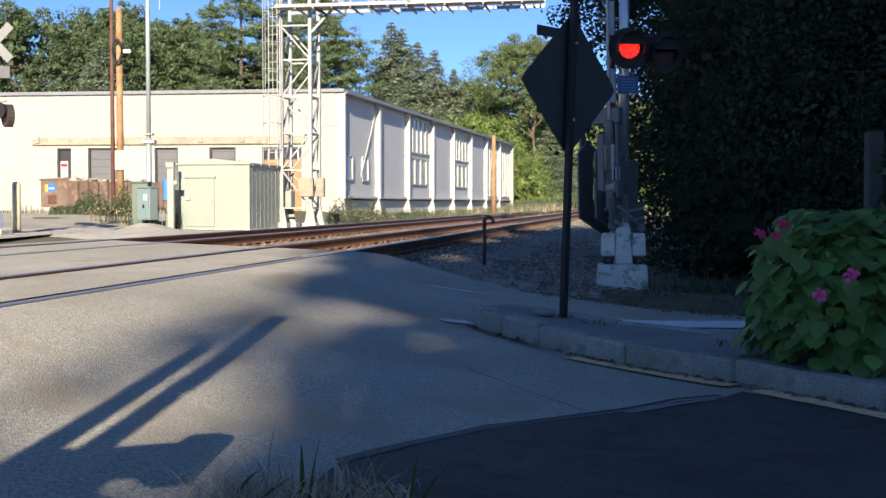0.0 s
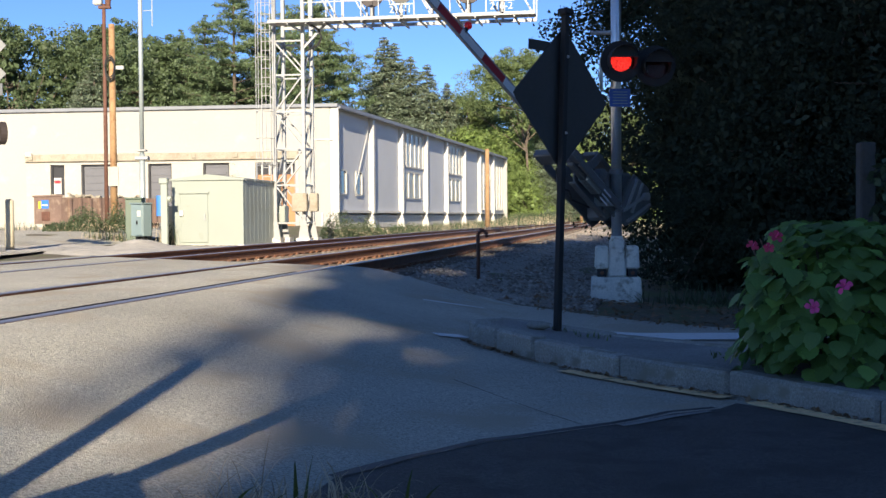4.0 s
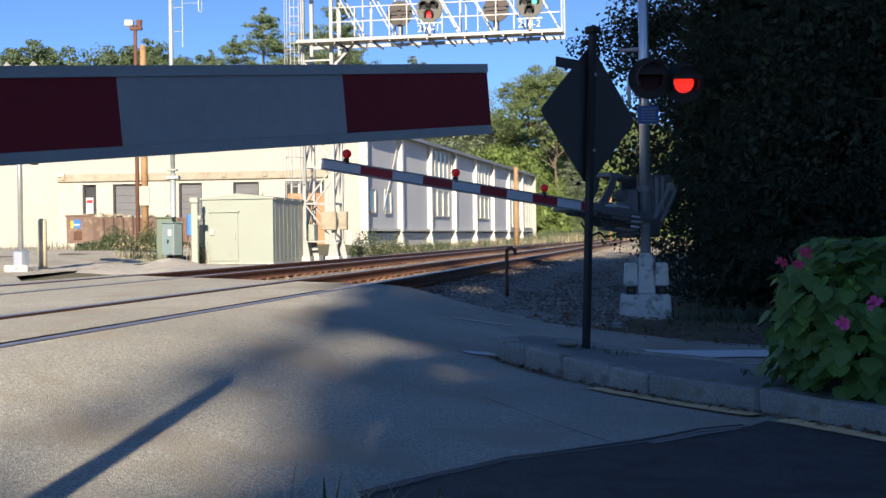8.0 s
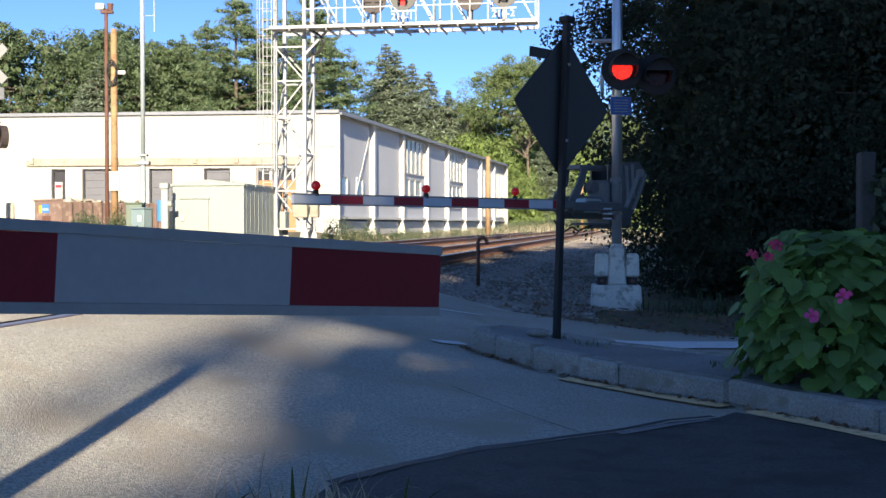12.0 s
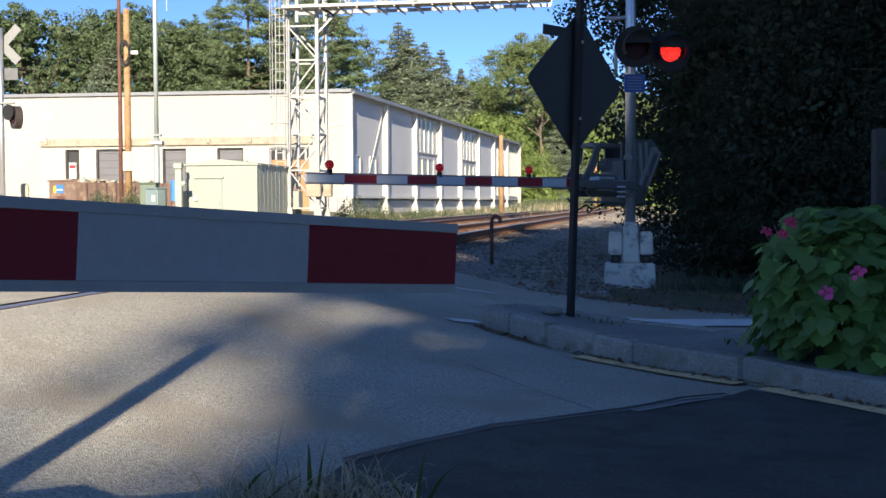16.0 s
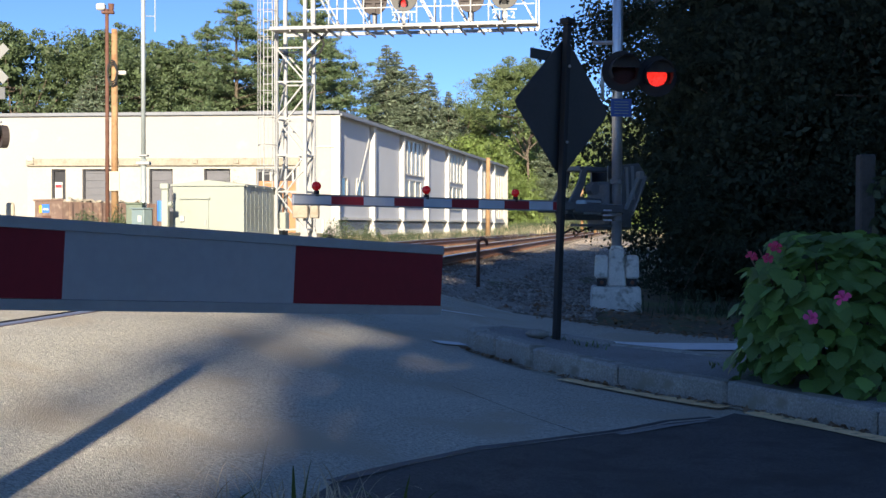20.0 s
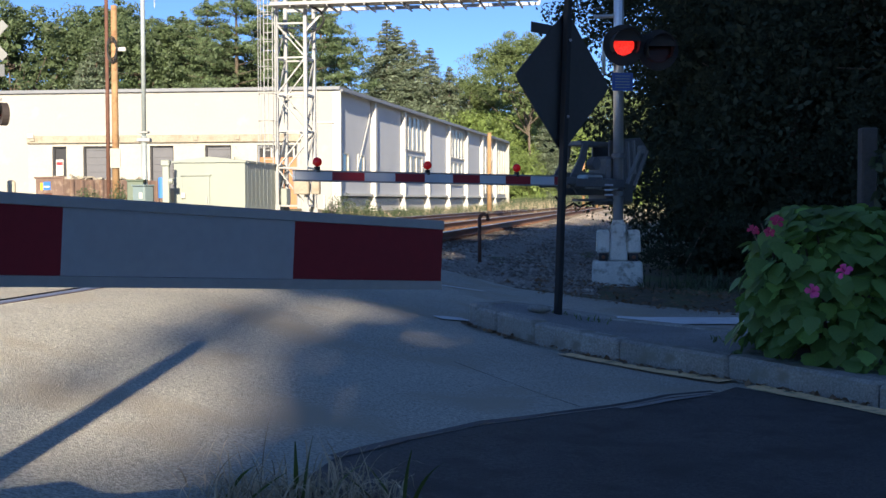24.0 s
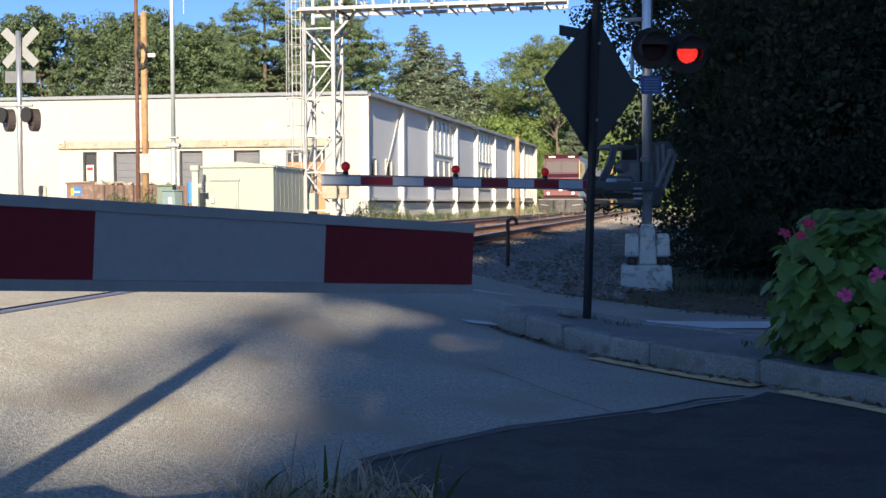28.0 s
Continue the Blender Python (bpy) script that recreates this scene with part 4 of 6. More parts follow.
# truss and walkway
SP = 9.25
x0, x1 = -TW / 2, -TW / 2 + SP
for y in (0, TD):
    for z in (TZ, TT):
        part("chord", boxm(x0, x1, y - 0.055, y + 0.055, z - 0.055, z + 0.055), M["galv"], g)
    n = 7
    for k in range(n):
        xa, xb = x0 + TW + (x1 - x0 - TW) * k / n, x0 + TW + (x1 - x0 - TW) * (k + 1) / n
        part("diagonal", bar(bmesh.new(), (xa, y, TT), (xb, y, TZ), 0.07, 0.05), M["galv"], g)
        part("hanger", bar(bmesh.new(), (xb, y, TZ), (xb, y, TT), 0.05, 0.05), M["galv"], g)
deck = part("walkway", boxm(x0, x1 + 0.1, -0.75, -0.1, TZ - 0.1, TZ - 0.04), M["galv"], g)
part("edge", boxm(x0, x1 + 0.1, -0.78, -0.752, TZ - 0.1, TZ + 0.01), M["galv"], deck)
for k in range(13):
    x = x0 + 0.7 + k * 0.66
    part("floor_beam", boxm(x, x + 0.05, -0.74, TD, TZ - 0.16, TZ - 0.102), M["galv"], deck)
for k in range(12):
    x = x0 + 1.5 + k * 0.62
    part("railing_post", boxm(x - 0.02, x + 0.02, -0.77, -0.73, TZ + 0.032, TZ + 1.05), M["galv"], g)
for z in (0.55, 1.05):
    part("handrail", boxm(x0 + 1.3, x1, -0.765, -0.735, TZ + z, TZ + z + 0.04), M["galv"], g)
part("knee_brace", bar(bmesh.new(), (TW / 2, 0, 6.7), (TW / 2 + 0.9, 0, TZ), 0.08, 0.08), M["galv"], g)
cab = [(TW / 2 + 0.25, -0.1, TZ - 0.05), (TW / 2 + 0.6, -0.1, TZ - 0.25), (TW / 2 + 0.72, -0.1, TZ - 0.55), (TW / 2 + 0.55, -0.1, TZ - 0.85), (TW / 2 + 0.15, -0.1, TZ - 1.0)]
part("cable_loop", tube(bmesh.new(), cab, 0.035, 6), M["black"], g)
for x, w in ((TW / 2 - 0.1, 0.55), (TW / 2 + 0.42, 0.3)):
    part("junction_box", boxm(x - w / 2, x + w / 2, -0.35, -0.1, 0.95, 1.6, 0.03), M["ledge"], g)
# caged ladder
lad = part("ladder", boxm(-1.0, -0.97, -0.05, -0.01, 0.3, TT + 1), M["galv"], g)
part("ladder_rail", boxm(-0.68, -0.65, -0.05, -0.01, 0.3, TT + 1), M["galv"], lad)
for z in np.arange(0.6, TT + 1, 0.32):
    part("rung", boxm(-0.968, -0.682, -0.04, -0.02, z, z + 0.025), M["galv"], lad)
for z in np.arange(2.6, TT + 1, 0.95):
    bm = tube(bmesh.new(), [(-0.825 + 0.33 * math.cos(a), -0.02 - 0.5 * math.sin(a), z) for a in np.linspace(0, math.pi, 8)], 0.015, 5)
    part("cage_hoop", bm, M["galv"], lad)
for a in np.linspace(0.35, math.pi - 0.35, 4):
    x, y = -0.825 + 0.34 * math.cos(a), -0.02 - 0.51 * math.sin(a)
    part("cage_bar", boxm(x - 0.01, x + 0.01, y - 0.01, y + 0.01, 2.6, TT + 1), M["galv"], lad)
for z in (3.0, 5.0, 7.0):
    part("standoff", boxm(-0.648, -TW / 2 - 0.067, -0.05, -0.01, z, z + 0.05), M["galv"], lad)


def signal_head(x, front, lit):
    """A round target with three lenses, on a short pole above the walkway."""
    h = root("colour_light_signal", GM @ Matrix.Translation((x, -0.82 if front else -0.3, TZ)), ("round grey three-lens railway signal facing the viewer, one lens lit" if front else "round railway signal seen from its brown back"), "railway signal", "signals on the bridge")
    part("stem", rodm((0, 0, -0.02), (0, 0, 0.4), 0.06, n=8), M["galv"], h)
    part("target", rodm((0, -0.02, 0.85), (0, 0.03, 0.85), 0.45, n=28), M["signal_face"] if front else M["signal_back"], h)
    part("case", rodm((0, 0.032, 0.85), (0, 0.35, 0.85), 0.3, 0.26, 20), M["signal_back"], h)
    for k, (dx, dz) in enumerate(((-0.17, 0.12), (0.17, 0.12), (0.0, -0.18))):
        if front:
            ln = part("lens", rodm((dx, -0.04, 0.85 + dz), (dx, -0.021, 0.85 + dz), 0.11, n=16), {2: M["lens_lit"], 1: M["lens_green"]}[lit] if lit == k else M["black"], h)
            hood = bmesh.new()
            for a0 in np.linspace(-0.2, math.pi + 0.2, 9):
                box(hood, dx + 0.13 * math.cos(a0) - 0.03, dx + 0.13 * math.cos(a0) + 0.03, -0.25, -0.021, 0.85 + dz + 0.13 * math.sin(a0) - 0.015, 0.85 + dz + 0.13 * math.sin(a0) + 0.015)
            part("hood", hood, M["black"], ln)
    if not front:
        part("bracket", boxm(-0.06, 0.06, -0.09, -0.022, 0.4, 1.25), M["signal_back"], h)
        part("bracket", boxm(-0.36, 0.36, -0.08, -0.022, 0.8, 0.9), M["signal_back"], h)
    else:
        cu = bpy.data.curves.new("signal_number", "FONT")
        cu.body, cu.size, cu.extrude, cu.align_x = "216-1" if lit == 2 else "216-2", 0.34, 0.01, "CENTER"
        tmp = new("signal_number", cu)
        me = bpy.data.meshes.new_from_object(tmp)
        bpy.data.objects.remove(tmp)
        me.materials.clear()
        me.materials.append(M["white_paint"])
        part("signal_number", me, None, h, "white signal number", m=Matrix.Translation((-0.02, -0.06, 0.08)) @ Matrix.Rotation(math.pi / 2, 4, "X"))
        part("cross_rail", boxm(-0.42, 0.42, -0.03, -0.015, 0.36, 0.4), M["galv_pole"], h)
    return h


for x, fr, lit in ((3.1, False, None), (4.26, True, 2), (6.5, False, None), (7.72, True, 1)):
    signal_head(x, fr, lit)


# ---- kerbed island ----
FRONT = [(0.33, 9.8), (0.25, 9.6), (0.3, 9.38), (0.45, 9.12), (0.7, 8.68), (1.22, 7.97), (1.77, 7.2), (2.32, 6.2), (3.4, 4.2), (4.6, 2.0)]
BACK = [(4.9, 4.9), (3.4, 6.9), (2.4, 8.25), (1.45, 9.4), (0.85, 9.95), (0.52, 9.98), (0.33, 9.8)]


def kerb_top(x, y):
    return 0.5 * road_z(x, y) + 0.12 + 0.05 * min(1.0, max(0.0, (y - 5.5) / 3)) + 0.05 * min(1.0, max(0.0, (y - 8.2) / 1.2)) * min(1.0, max(0.0, (1.15 - x) / 0.5))


bm = bmesh.new()
ring = [(x + 0.09, y + 0.03) for x, y in FRONT[1:]] + [(x - 0.04, y - 0.04) for x, y in BACK[:-1]]
bm.faces.new([bm.verts.new((x, y, 0)) for x, y in ring])
bmesh.ops.triangulate(bm, faces=bm.faces)
bmesh.ops.subdivide_edges(bm, edges=bm.edges, cuts=3, use_grid_fill=True)
for v in bm.verts:
    v.co.z = kerb_top(v.co.x, v.co.y) - 0.012 + 0.008 * noise.noise(v.co * 3)
isl = tagged(part("kerb_island", bm, M["asphalt_side"]), "asphalt-topped traffic island with a granite kerb", "traffic island", kind="structure")
rg = random.Random(8)


def kerb_run(pts, length, depth):
    out = []
    for a, b in zip(pts, pts[1:]):
        a, b = Vector(a), Vector(b)
        n = max(1, round((b - a).length / length))
        for i in range(n):
            out.append((a.lerp(b, i / n), a.lerp(b, (i + 1) / n)))
    for a, b in out:
        d = b - a
        ang = math.atan2(d.y, d.x)
        bmk = boxm(0.004, d.length - 0.004, 0.0, depth, -0.1, 0.0, 0.018)
        lift = rg.uniform(-0.008, 0.008)
        for v in bmk.verts:
            p = a + d.normalized() * v.co.x
            low = v.co.z < -0.05
            v.co.z = (road_z(p.x, p.y) - 0.06 if low else kerb_top(p.x, p.y) + lift + v.co.z)
            v.co += Vector((0, 0.012 * noise.noise((v.co.x * 3 + a.x * 5, v.co.z * 9, a.y)), 0.006 * noise.noise((v.co.x * 4 + a.y, a.x * 3, 1.0))))
        part("kerb_stone", bmk, M["granite"], isl, m=Matrix.Translation((a.x, a.y, 0)) @ Matrix.Rotation(ang, 4, "Z"))


kerb_run(FRONT, 0.95, 0.15)
kerb_run(BACK, 0.95, 0.15)
KZ = 0.125

# diamond warning sign seen from behind
AD = Vector((0.735, 0.678, 0)).normalized()      # along the lowered gate arms
AROT = math.atan2(AD.y, AD.x)
sg = root("diamond_sign", Matrix.Translation((0.955, 9.4, KZ + 0.02)) @ Matrix.Rotation(radians(1.8), 4, "Y") @ Matrix.Rotation(AROT, 4, "Z"), "dark diamond traffic sign on a black steel post, seen from behind", "traffic sign")
part("post", boxm(-0.026, 0.026, -0.026, 0.026, -0.1, 2.55, 0.005), M["black"], sg)
part("post_cap", boxm(-0.05, 0.05, -0.05, 0.05, 2.552, 2.6, 0.01), M["black"], sg)
c = 0.569
k = 0.045
outl = [(c - k, -k), (c - k * 0.3, 0), (c - k, k), (k, c - k), (0, c - k * 0.3), (-k, c - k), (-c + k, k), (-c + k * 0.3, 0), (-c + k, -k), (-k, -c + k), (0, -c + k * 0.3), (k, -c + k)]
bm = prism(bmesh.new(), outl, -0.004, 0.004, Matrix.Translation((0.03, 0.045, 1.9)) @ Matrix(((1, 0, 0, 0), (0, 0, 1, 0), (0, 1, 0, 0), (0, 0, 0, 1))))
part("plate", bm, M["sign_back"], sg)
part("small_plate", boxm(-0.36, 0.1, 0.05, 0.06, 2.25, 2.33, 0.002), M["sign_back"], sg)
for z in (1.62, 2.22):
    part("bolt", rodm((0, -0.045, z), (0, -0.034, z), 0.012, n=6), M["galv"], sg)
st = root("loose_stone", Matrix.Translation((0.8, 9.32, kerb_top(0.8, 9.32) - 0.012)), "flat grey stone wedged at the foot of the sign post", "stone")
bm = bmesh.new()
bmesh.ops.create_icosphere(bm, subdivisions=2, radius=0.08)
for v in bm.verts:
    v.co = Vector((v.co.x * 1.2, v.co.y * 0.8, v.co.z * 0.45)) * (1 + 0.25 * noise.noise(v.co * 14)) + Vector((0, 0, 0.035))
part("stone", bm, M["granite"], st, smooth=True)


# ---- crossing gates ----
def lamp_unit(parent, name, m):
    """Black round target with hood and red lens; added shutters turn to show or cover the lit lamp."""
    lamp = part(name, rodm((0, 0, 0), (0, 0.03, 0), 0.25, n=28), M["black"], parent, m=m)
    part("case", rodm((0, 0.031, 0), (0, 0.2, 0), 0.17, 0.1, 16), M["black"], lamp)
    part("lens", rodm((0, -0.012, 0), (0, -0.002, 0), 0.125, n=24), M["lens_lit"], lamp, "red lamp lens")
    hood = bmesh.new()
    n = 22
    for i in range(n):
        a0, a1 = [radians(-35 + 250 * (i + e) / n) for e in (0, 1)]
        v = []
        for a in (a0, a1):
            for r in (0.163, 0.172):
                v.append((a, r))
        vs = [hood.verts.new((r * math.cos(a), y, r * math.sin(a))) for a, r in v for y in (-0.001, -(0.16 + 0.16 * max(0.0, math.sin(a))))]
        q = [vs[0], vs[1], vs[5], vs[4]], [vs[2], vs[3], vs[7], vs[6]], [vs[1], vs[3], vs[7], vs[5]]
        for f in q:
            hood.faces.new(f)
    bmesh.ops.remove_doubles(hood, verts=hood.verts, dist=0.0005)
    part("hood", hood, M["black"], lamp)
    lid = [(0.17 * math.cos(a), 0.17 * math.sin(a)) for a in np.linspace(0.13, math.pi - 0.13, 11)]
    part("visor", prism(bmesh.new(), lid, 0.2, 0.206, Matrix(((1, 0, 0, 0), (0, 0, -1, 0), (0, 1, 0, 0), (0, 0, 0, 1)))), M["black"], lamp)
    return lamp


def shutter(lamp):
    """Two half-round leaves added before the lamp to stand for its dark phase, hinged at its rim on either side."""
    out = []
    for sgn in (-1, 1):
        pts = [(0.0, -0.155)] + [(sgn * 0.155 * math.sin(a), -0.155 * math.cos(a)) for a in np.linspace(0.15, math.pi - 0.15, 9)] + [(0.0, 0.155)]
        pts = [(x - sgn * 0.155, z) for x, z in pts]
        bm = prism(bmesh.new(), pts, -0.003, 0.003, Matrix(((1, 0, 0, 0), (0, 0, 1, 0), (0, 1, 0, 0), (0, 0, 0, 1))))
        out.append(part("shutter", bm, M["lens_dark"], lamp, "added dark leaf that stands for the unlit lamp", m=Matrix.Translation((sgn * 0.155, -0.03, 0))))
    return out


FACE = AROT          # lamps face the road, square to the arms
PIV = Vector((2.08, 14.5, 1.33))
gm = root("crossing_gate", Matrix.Translation((2.22, 14.6, 0.1)), "level crossing gate mast with red flashing lamps and a striped arm", "crossing gate", "two crossing gates")
BR = Matrix.Rotation(radians(-6), 4, "Z")


def tapered(x0, x1, y0, y1, z0, z1, inset, bevel=0.02):
    bm = boxm(x0, x1, y0, y1, z0, z1, bevel)
    for v in bm.verts:
        f = (v.co.z - z0) / (z1 - z0)
        v.co.x = (x0 + x1) / 2 + (v.co.x - (x0 + x1) / 2) * (1 - inset * f)
        v.co.y = (y0 + y1) / 2 + (v.co.y - (y0 + y1) / 2) * (1 - inset * f)
    return bm


part("foundation", tapered(-0.33, 0.31, -0.26, 0.26, -0.2, 0.26, 0.08), M["concrete"], gm, "chipped white concrete block", m=BR)
bs = part("base_casting", tapered(-0.11, 0.11, -0.2, 0.2, 0.262, 0.72, 0.25), M["concrete"], gm, "flaking white-painted casting", m=BR)
for x in (-0.27, 0.1):
    part("lug", tapered(x, x + 0.17, -0.18, 0.18, 0.36, 0.64, 0.12), M["concrete"], bs)
    part("lug_foot", boxm(x + 0.03, x + 0.14, -0.15, 0.15, 0.262, 0.358), M["dark_void"], bs)
    part("bolt", rodm((x + 0.085, -0.19, 0.31), (x + 0.085, -0.15, 0.31), 0.025, n=6), M["rust"], bs)
part("collar", rodm((0, 0, 0.68), (0, 0, 0.76), 0.09, 0.07, 14), M["concrete"], gm)
part("mast", rodm((0, 0, 0.6), (0, 0, 5.4), 0.064, n=16), M["alu"], gm, smooth=True)
part("mechanism_case", boxm(-0.1, 0.42, 0.07, 0.42, 0.95, 1.55, 0.04, m=Matrix.Rotation(AROT, 4, "Z")), M["mech"], gm, "dark grey gate mechanism case")
for z in (1.52, 1.06):
    part("clamp", rodm((0, 0, z), (0, 0, z + 0.06), 0.085, n=16), M["mech"], gm)
bsn = part("blue_plate", boxm(-0.11, 0.15, -0.1, -0.088, 2.34, 2.56, m=Matrix.Rotation(radians(8), 4, "Z")), M["blue_sign"], gm, "small blue notice with pale bars")
for z in (2.52, 2.485, 2.45, 2.415, 2.38):
    part("bar_mark", boxm(-0.07, 0.11, -0.106, -0.101, z - 0.005, z + 0.004, m=Matrix.Rotation(radians(8), 4, "Z")), M["cab_grey"], bsn)
LZ = 2.96
LR = Matrix.Rotation(radians(4), 4, "Z")
part("crossarm", rodm((-0.05, -0.05, LZ + 0.06), (0.52, 0.12, LZ + 0.06), 0.03, n=8), M["black"], gm)
lampL = lamp_unit(gm, "lamp", Matrix.Translation((0.03, -0.2, LZ - 0.08)) @ LR)
lampR = lamp_unit(gm, "lamp", Matrix.Translation((0.475, -0.05, LZ - 0.12)) @ LR)
shL, shR = shutter(lampL), shutter(lampR)
side = part("lamp", rodm((-0.2, 0.02, LZ - 0.2), (-0.16, 0.015, LZ - 0.2), 0.2, n=24), M["galv_pole"], gm, "second lamp seen edge-on")
part("crossarm", rodm((-0.3, 0.05, LZ + 0.3), (0.0, 0.0, LZ + 0.3), 0.025, n=8), M["galv"], gm)


def arm_parts(arm, length, stripe, first, tip_h, root_h, thick, reds, start=0.35, sheets=("red_sheet", "white_sheet")):
    """A flat striped arm along +x: sheet panels between two metal edges, from the hub to the tip."""
    hgt = lambda x: root_h + (tip_h - root_h) * x / length
    bm = bmesh.new()
    for sg in (-1, 1):
        a, b = hgt(start) / 2, hgt(length) / 2
        vs = [(start, sg * a), (length, sg * b), (length, sg * (b - 0.016)), (start, sg * (a - 0.016))]
        prism(bm, vs, -thick, thick, Matrix(((1, 0, 0, 0), (0, 0, 1, 0), (0, 1, 0, 0), (0, 0, 0, 1))))
    part("arm_edge", bm, M["arm_rim"], arm)
    x = length
    k = 0
    while x > start + 0.02:
        w = first if k == 0 else stripe
        xa = max(start, x - w)
        a, b = hgt(xa) / 2 - 0.0165, hgt(x) / 2 - 0.0165
        bm = prism(bmesh.new(), [(xa, -a), (x, -b), (x, b), (xa, a)], -thick + 0.003, thick - 0.003, Matrix(((1, 0, 0, 0), (0, 0, 1, 0), (0, 1, 0, 0), (0, 0, 0, 1))))
        red = (k % 2 == 0) == reds
        part("stripe", bm, M[sheets[0] if red else sheets[1]], arm, "red reflective stripe" if red else "white reflective stripe")
        x = xa
        k += 1


def arm_lamp(arm, x, z, lit):
    ball = bmesh.new()
    bmesh.ops.create_uvsphere(ball, u_segments=14, v_segments=10, radius=0.046, matrix=Matrix.Translation((x, 0, z + 0.08)))
    b = part("arm_lamp", ball, M["lens_arm_lit"] if lit else M["lens_arm"], arm, "small red arm lamp", smooth=True)
    part("lamp_bracket", boxm(x - 0.02, x + 0.02, -0.02, 0.02, z - 0.02, z + 0.036), M["black"], b)


YZ = Matrix(((1, 0, 0, 0), (0, 0, 1, 0), (0, 1, 0, 0), (0, 0, 0, 1)))


def gate_mechanism(arm):
    """Plates, counterweights and beam that carry a gate arm and swing with it."""
    for y in (-0.15, -0.42):
        bm = prism(bmesh.new(), [(0.56, 0.02), (0.36, 0.3), (0.3, 0.46), (0.2, 0.5), (0.24, 0.3), (0.34, 0.12), (-0.2, 0.1), (-0.2, 0.52), (-0.5, 0.52), (-0.66, 0.36), (-0.4, -0.16), (0.4, -0.16)], y - 0.012, y + 0.012, YZ)
        part("frame_plate", bm, M["mech"], arm, "dark grey mechanism plate")
    part("cross_tie", boxm(-0.3, 0.3, -0.4, -0.17, 0.44, 0.5, 0.01), M["mech"], arm)
    lv = bar(bmesh.new(), (-0.26, 0.09, -0.02), (-0.52, 0.09, 0.4), 0.045, 0.03)
    part("counterweight_lever", lv, M["galv"], arm, "pale grey counterweight lever")
    part("lever_end", rodm((-0.54, 0.06, 0.41), (-0.54, 0.12, 0.41), 0.05, n=12), M["galv"], arm)
    wp = part("weight_plate", prism(bmesh.new(), [(-0.23, 0.53), (-0.57, 0.56), (-0.75, 0.4), (-0.69, 0.25), (-0.47, -0.09), (-0.16, -0.14), (-0.2, 0.12)], 0.02, 0.045, YZ), M["mech"], arm, "large grey counterweight plate")
    for x0, z0, x1, z1 in ((-0.69, 0.4, -0.44, -0.04), (-0.3, 0.5, -0.34, 0.06), (-0.42, 0.52, -0.45, 0.1)):
        part("rib", bar(bmesh.new(), (x0, 0.06, z0), (x1, 0.06, z1), 0.03, 0.03), M["galv"], wp)
    for k, x in enumerate((-0.30, -0.40, -0.50)):
        part("counterweight", boxm(x - 0.045, x + 0.045, -0.12, 0.05, 0.02, 0.48 - 0.03 * k, 0.012), M["mech"], arm, "weathered grey counterweight")
    for x, z in ((0.16, 0.2), (-0.55, 0.3), (-0.3, 0.0)):
        part("bolt", rodm((x, -0.137, z), (x, -0.11, z), 0.025, n=6), M["galv"], arm)
    part("arm_beam", boxm(-0.3, 0.79, -0.06, 0.06, -0.09, 0.0, 0.02), M["mech"], arm)
    part("beam_box", boxm(0.2, 0.48, -0.1, 0.09, 0.002, 0.06, 0.02), M["mech"], arm)
    part("motor_can", rodm((0.18, -0.13, 0.22), (0.18, -0.03, 0.22), 0.075, n=14), M["mech"], arm)
    part("under_tray", boxm(-0.06, 0.62, -0.05, 0.05, -0.24, -0.21, 0.008), M["mech"], arm)
    part("yoke_plate", boxm(0.74, 0.94, -0.5, 0.14, -0.05, 0.05, 0.015), M["mech"], arm, "grey cross plate of the yoke")
    for y in (-0.46, 0.11):
        part("yoke_arm", boxm(-0.16, 0.74, y - 0.02, y + 0.02, -0.07, 0.03, 0.01), M["mech"], arm)
    part("hub", rodm((-0.02, -0.2, -0.03), (-0.02, 0.1, -0.03), 0.07, n=14), M["galv_pole"], arm)
    for z in (-0.06, 0.0, 0.06):
        part("reflector_bar", boxm(0.06, 0.22, 0.123, 0.131, z - 0.1 - 0.01, z - 0.1 + 0.01), M["white_sheet"], arm)
    bm = tube(bmesh.new(), [(0.85, -0.1, -0.18), (0.66, -0.13, -0.33), (0.5, -0.12, -0.26), (0.38, -0.13, -0.31), (0.1, -0.1, -0.22)], 0.012, 5)
    part("cable", bm, M["black"], arm)


# the arm of the far gate swings about the mast; its local x points along the arm
far_arm = part("gate_arm", boxm(0.18, 0.5, -0.08, 0.08, -0.09, 0.08, 0.02), M["galv_pole"], gm, "red and white striped gate arm")
arm_parts(far_arm, 4.7, 0.406, 0.45, 0.11, 0.13, 0.02, False, 0.8)
for x, lit in ((4.42, False), (2.98, False), (1.62, False)):
    arm_lamp(far_arm, x, 0.055, lit)
gate_mechanism(far_arm)

# near gate: its mast stands beside the viewer
PIV2 = Vector((-1.384, 0.903, 1.109))
gn = root("crossing_gate", Matrix.Translation((-1.515, 0.86, road_z(-1.515, 0.86))), "short pedestrian crossing gate with a red and white striped arm", "crossing gate", "two crossing gates")
part("foundation", boxm(-0.28, 0.28, -0.28, 0.28, -0.1, 0.2, 0.03), M["concrete"], gn)
part("base_casting", boxm(-0.18, 0.18, -0.18, 0.18, 0.202, 0.5, 0.04), M["concrete"], gn)
part("mast", rodm((0, 0, 0.5), (0, 0, 2.28), 0.05, n=16), M["alu"], gn, smooth=True)
part("mast_cap", rodm((0, 0, 2.28), (0, 0, 2.32), 0.055, 0.03, 16), M["alu"], gn)
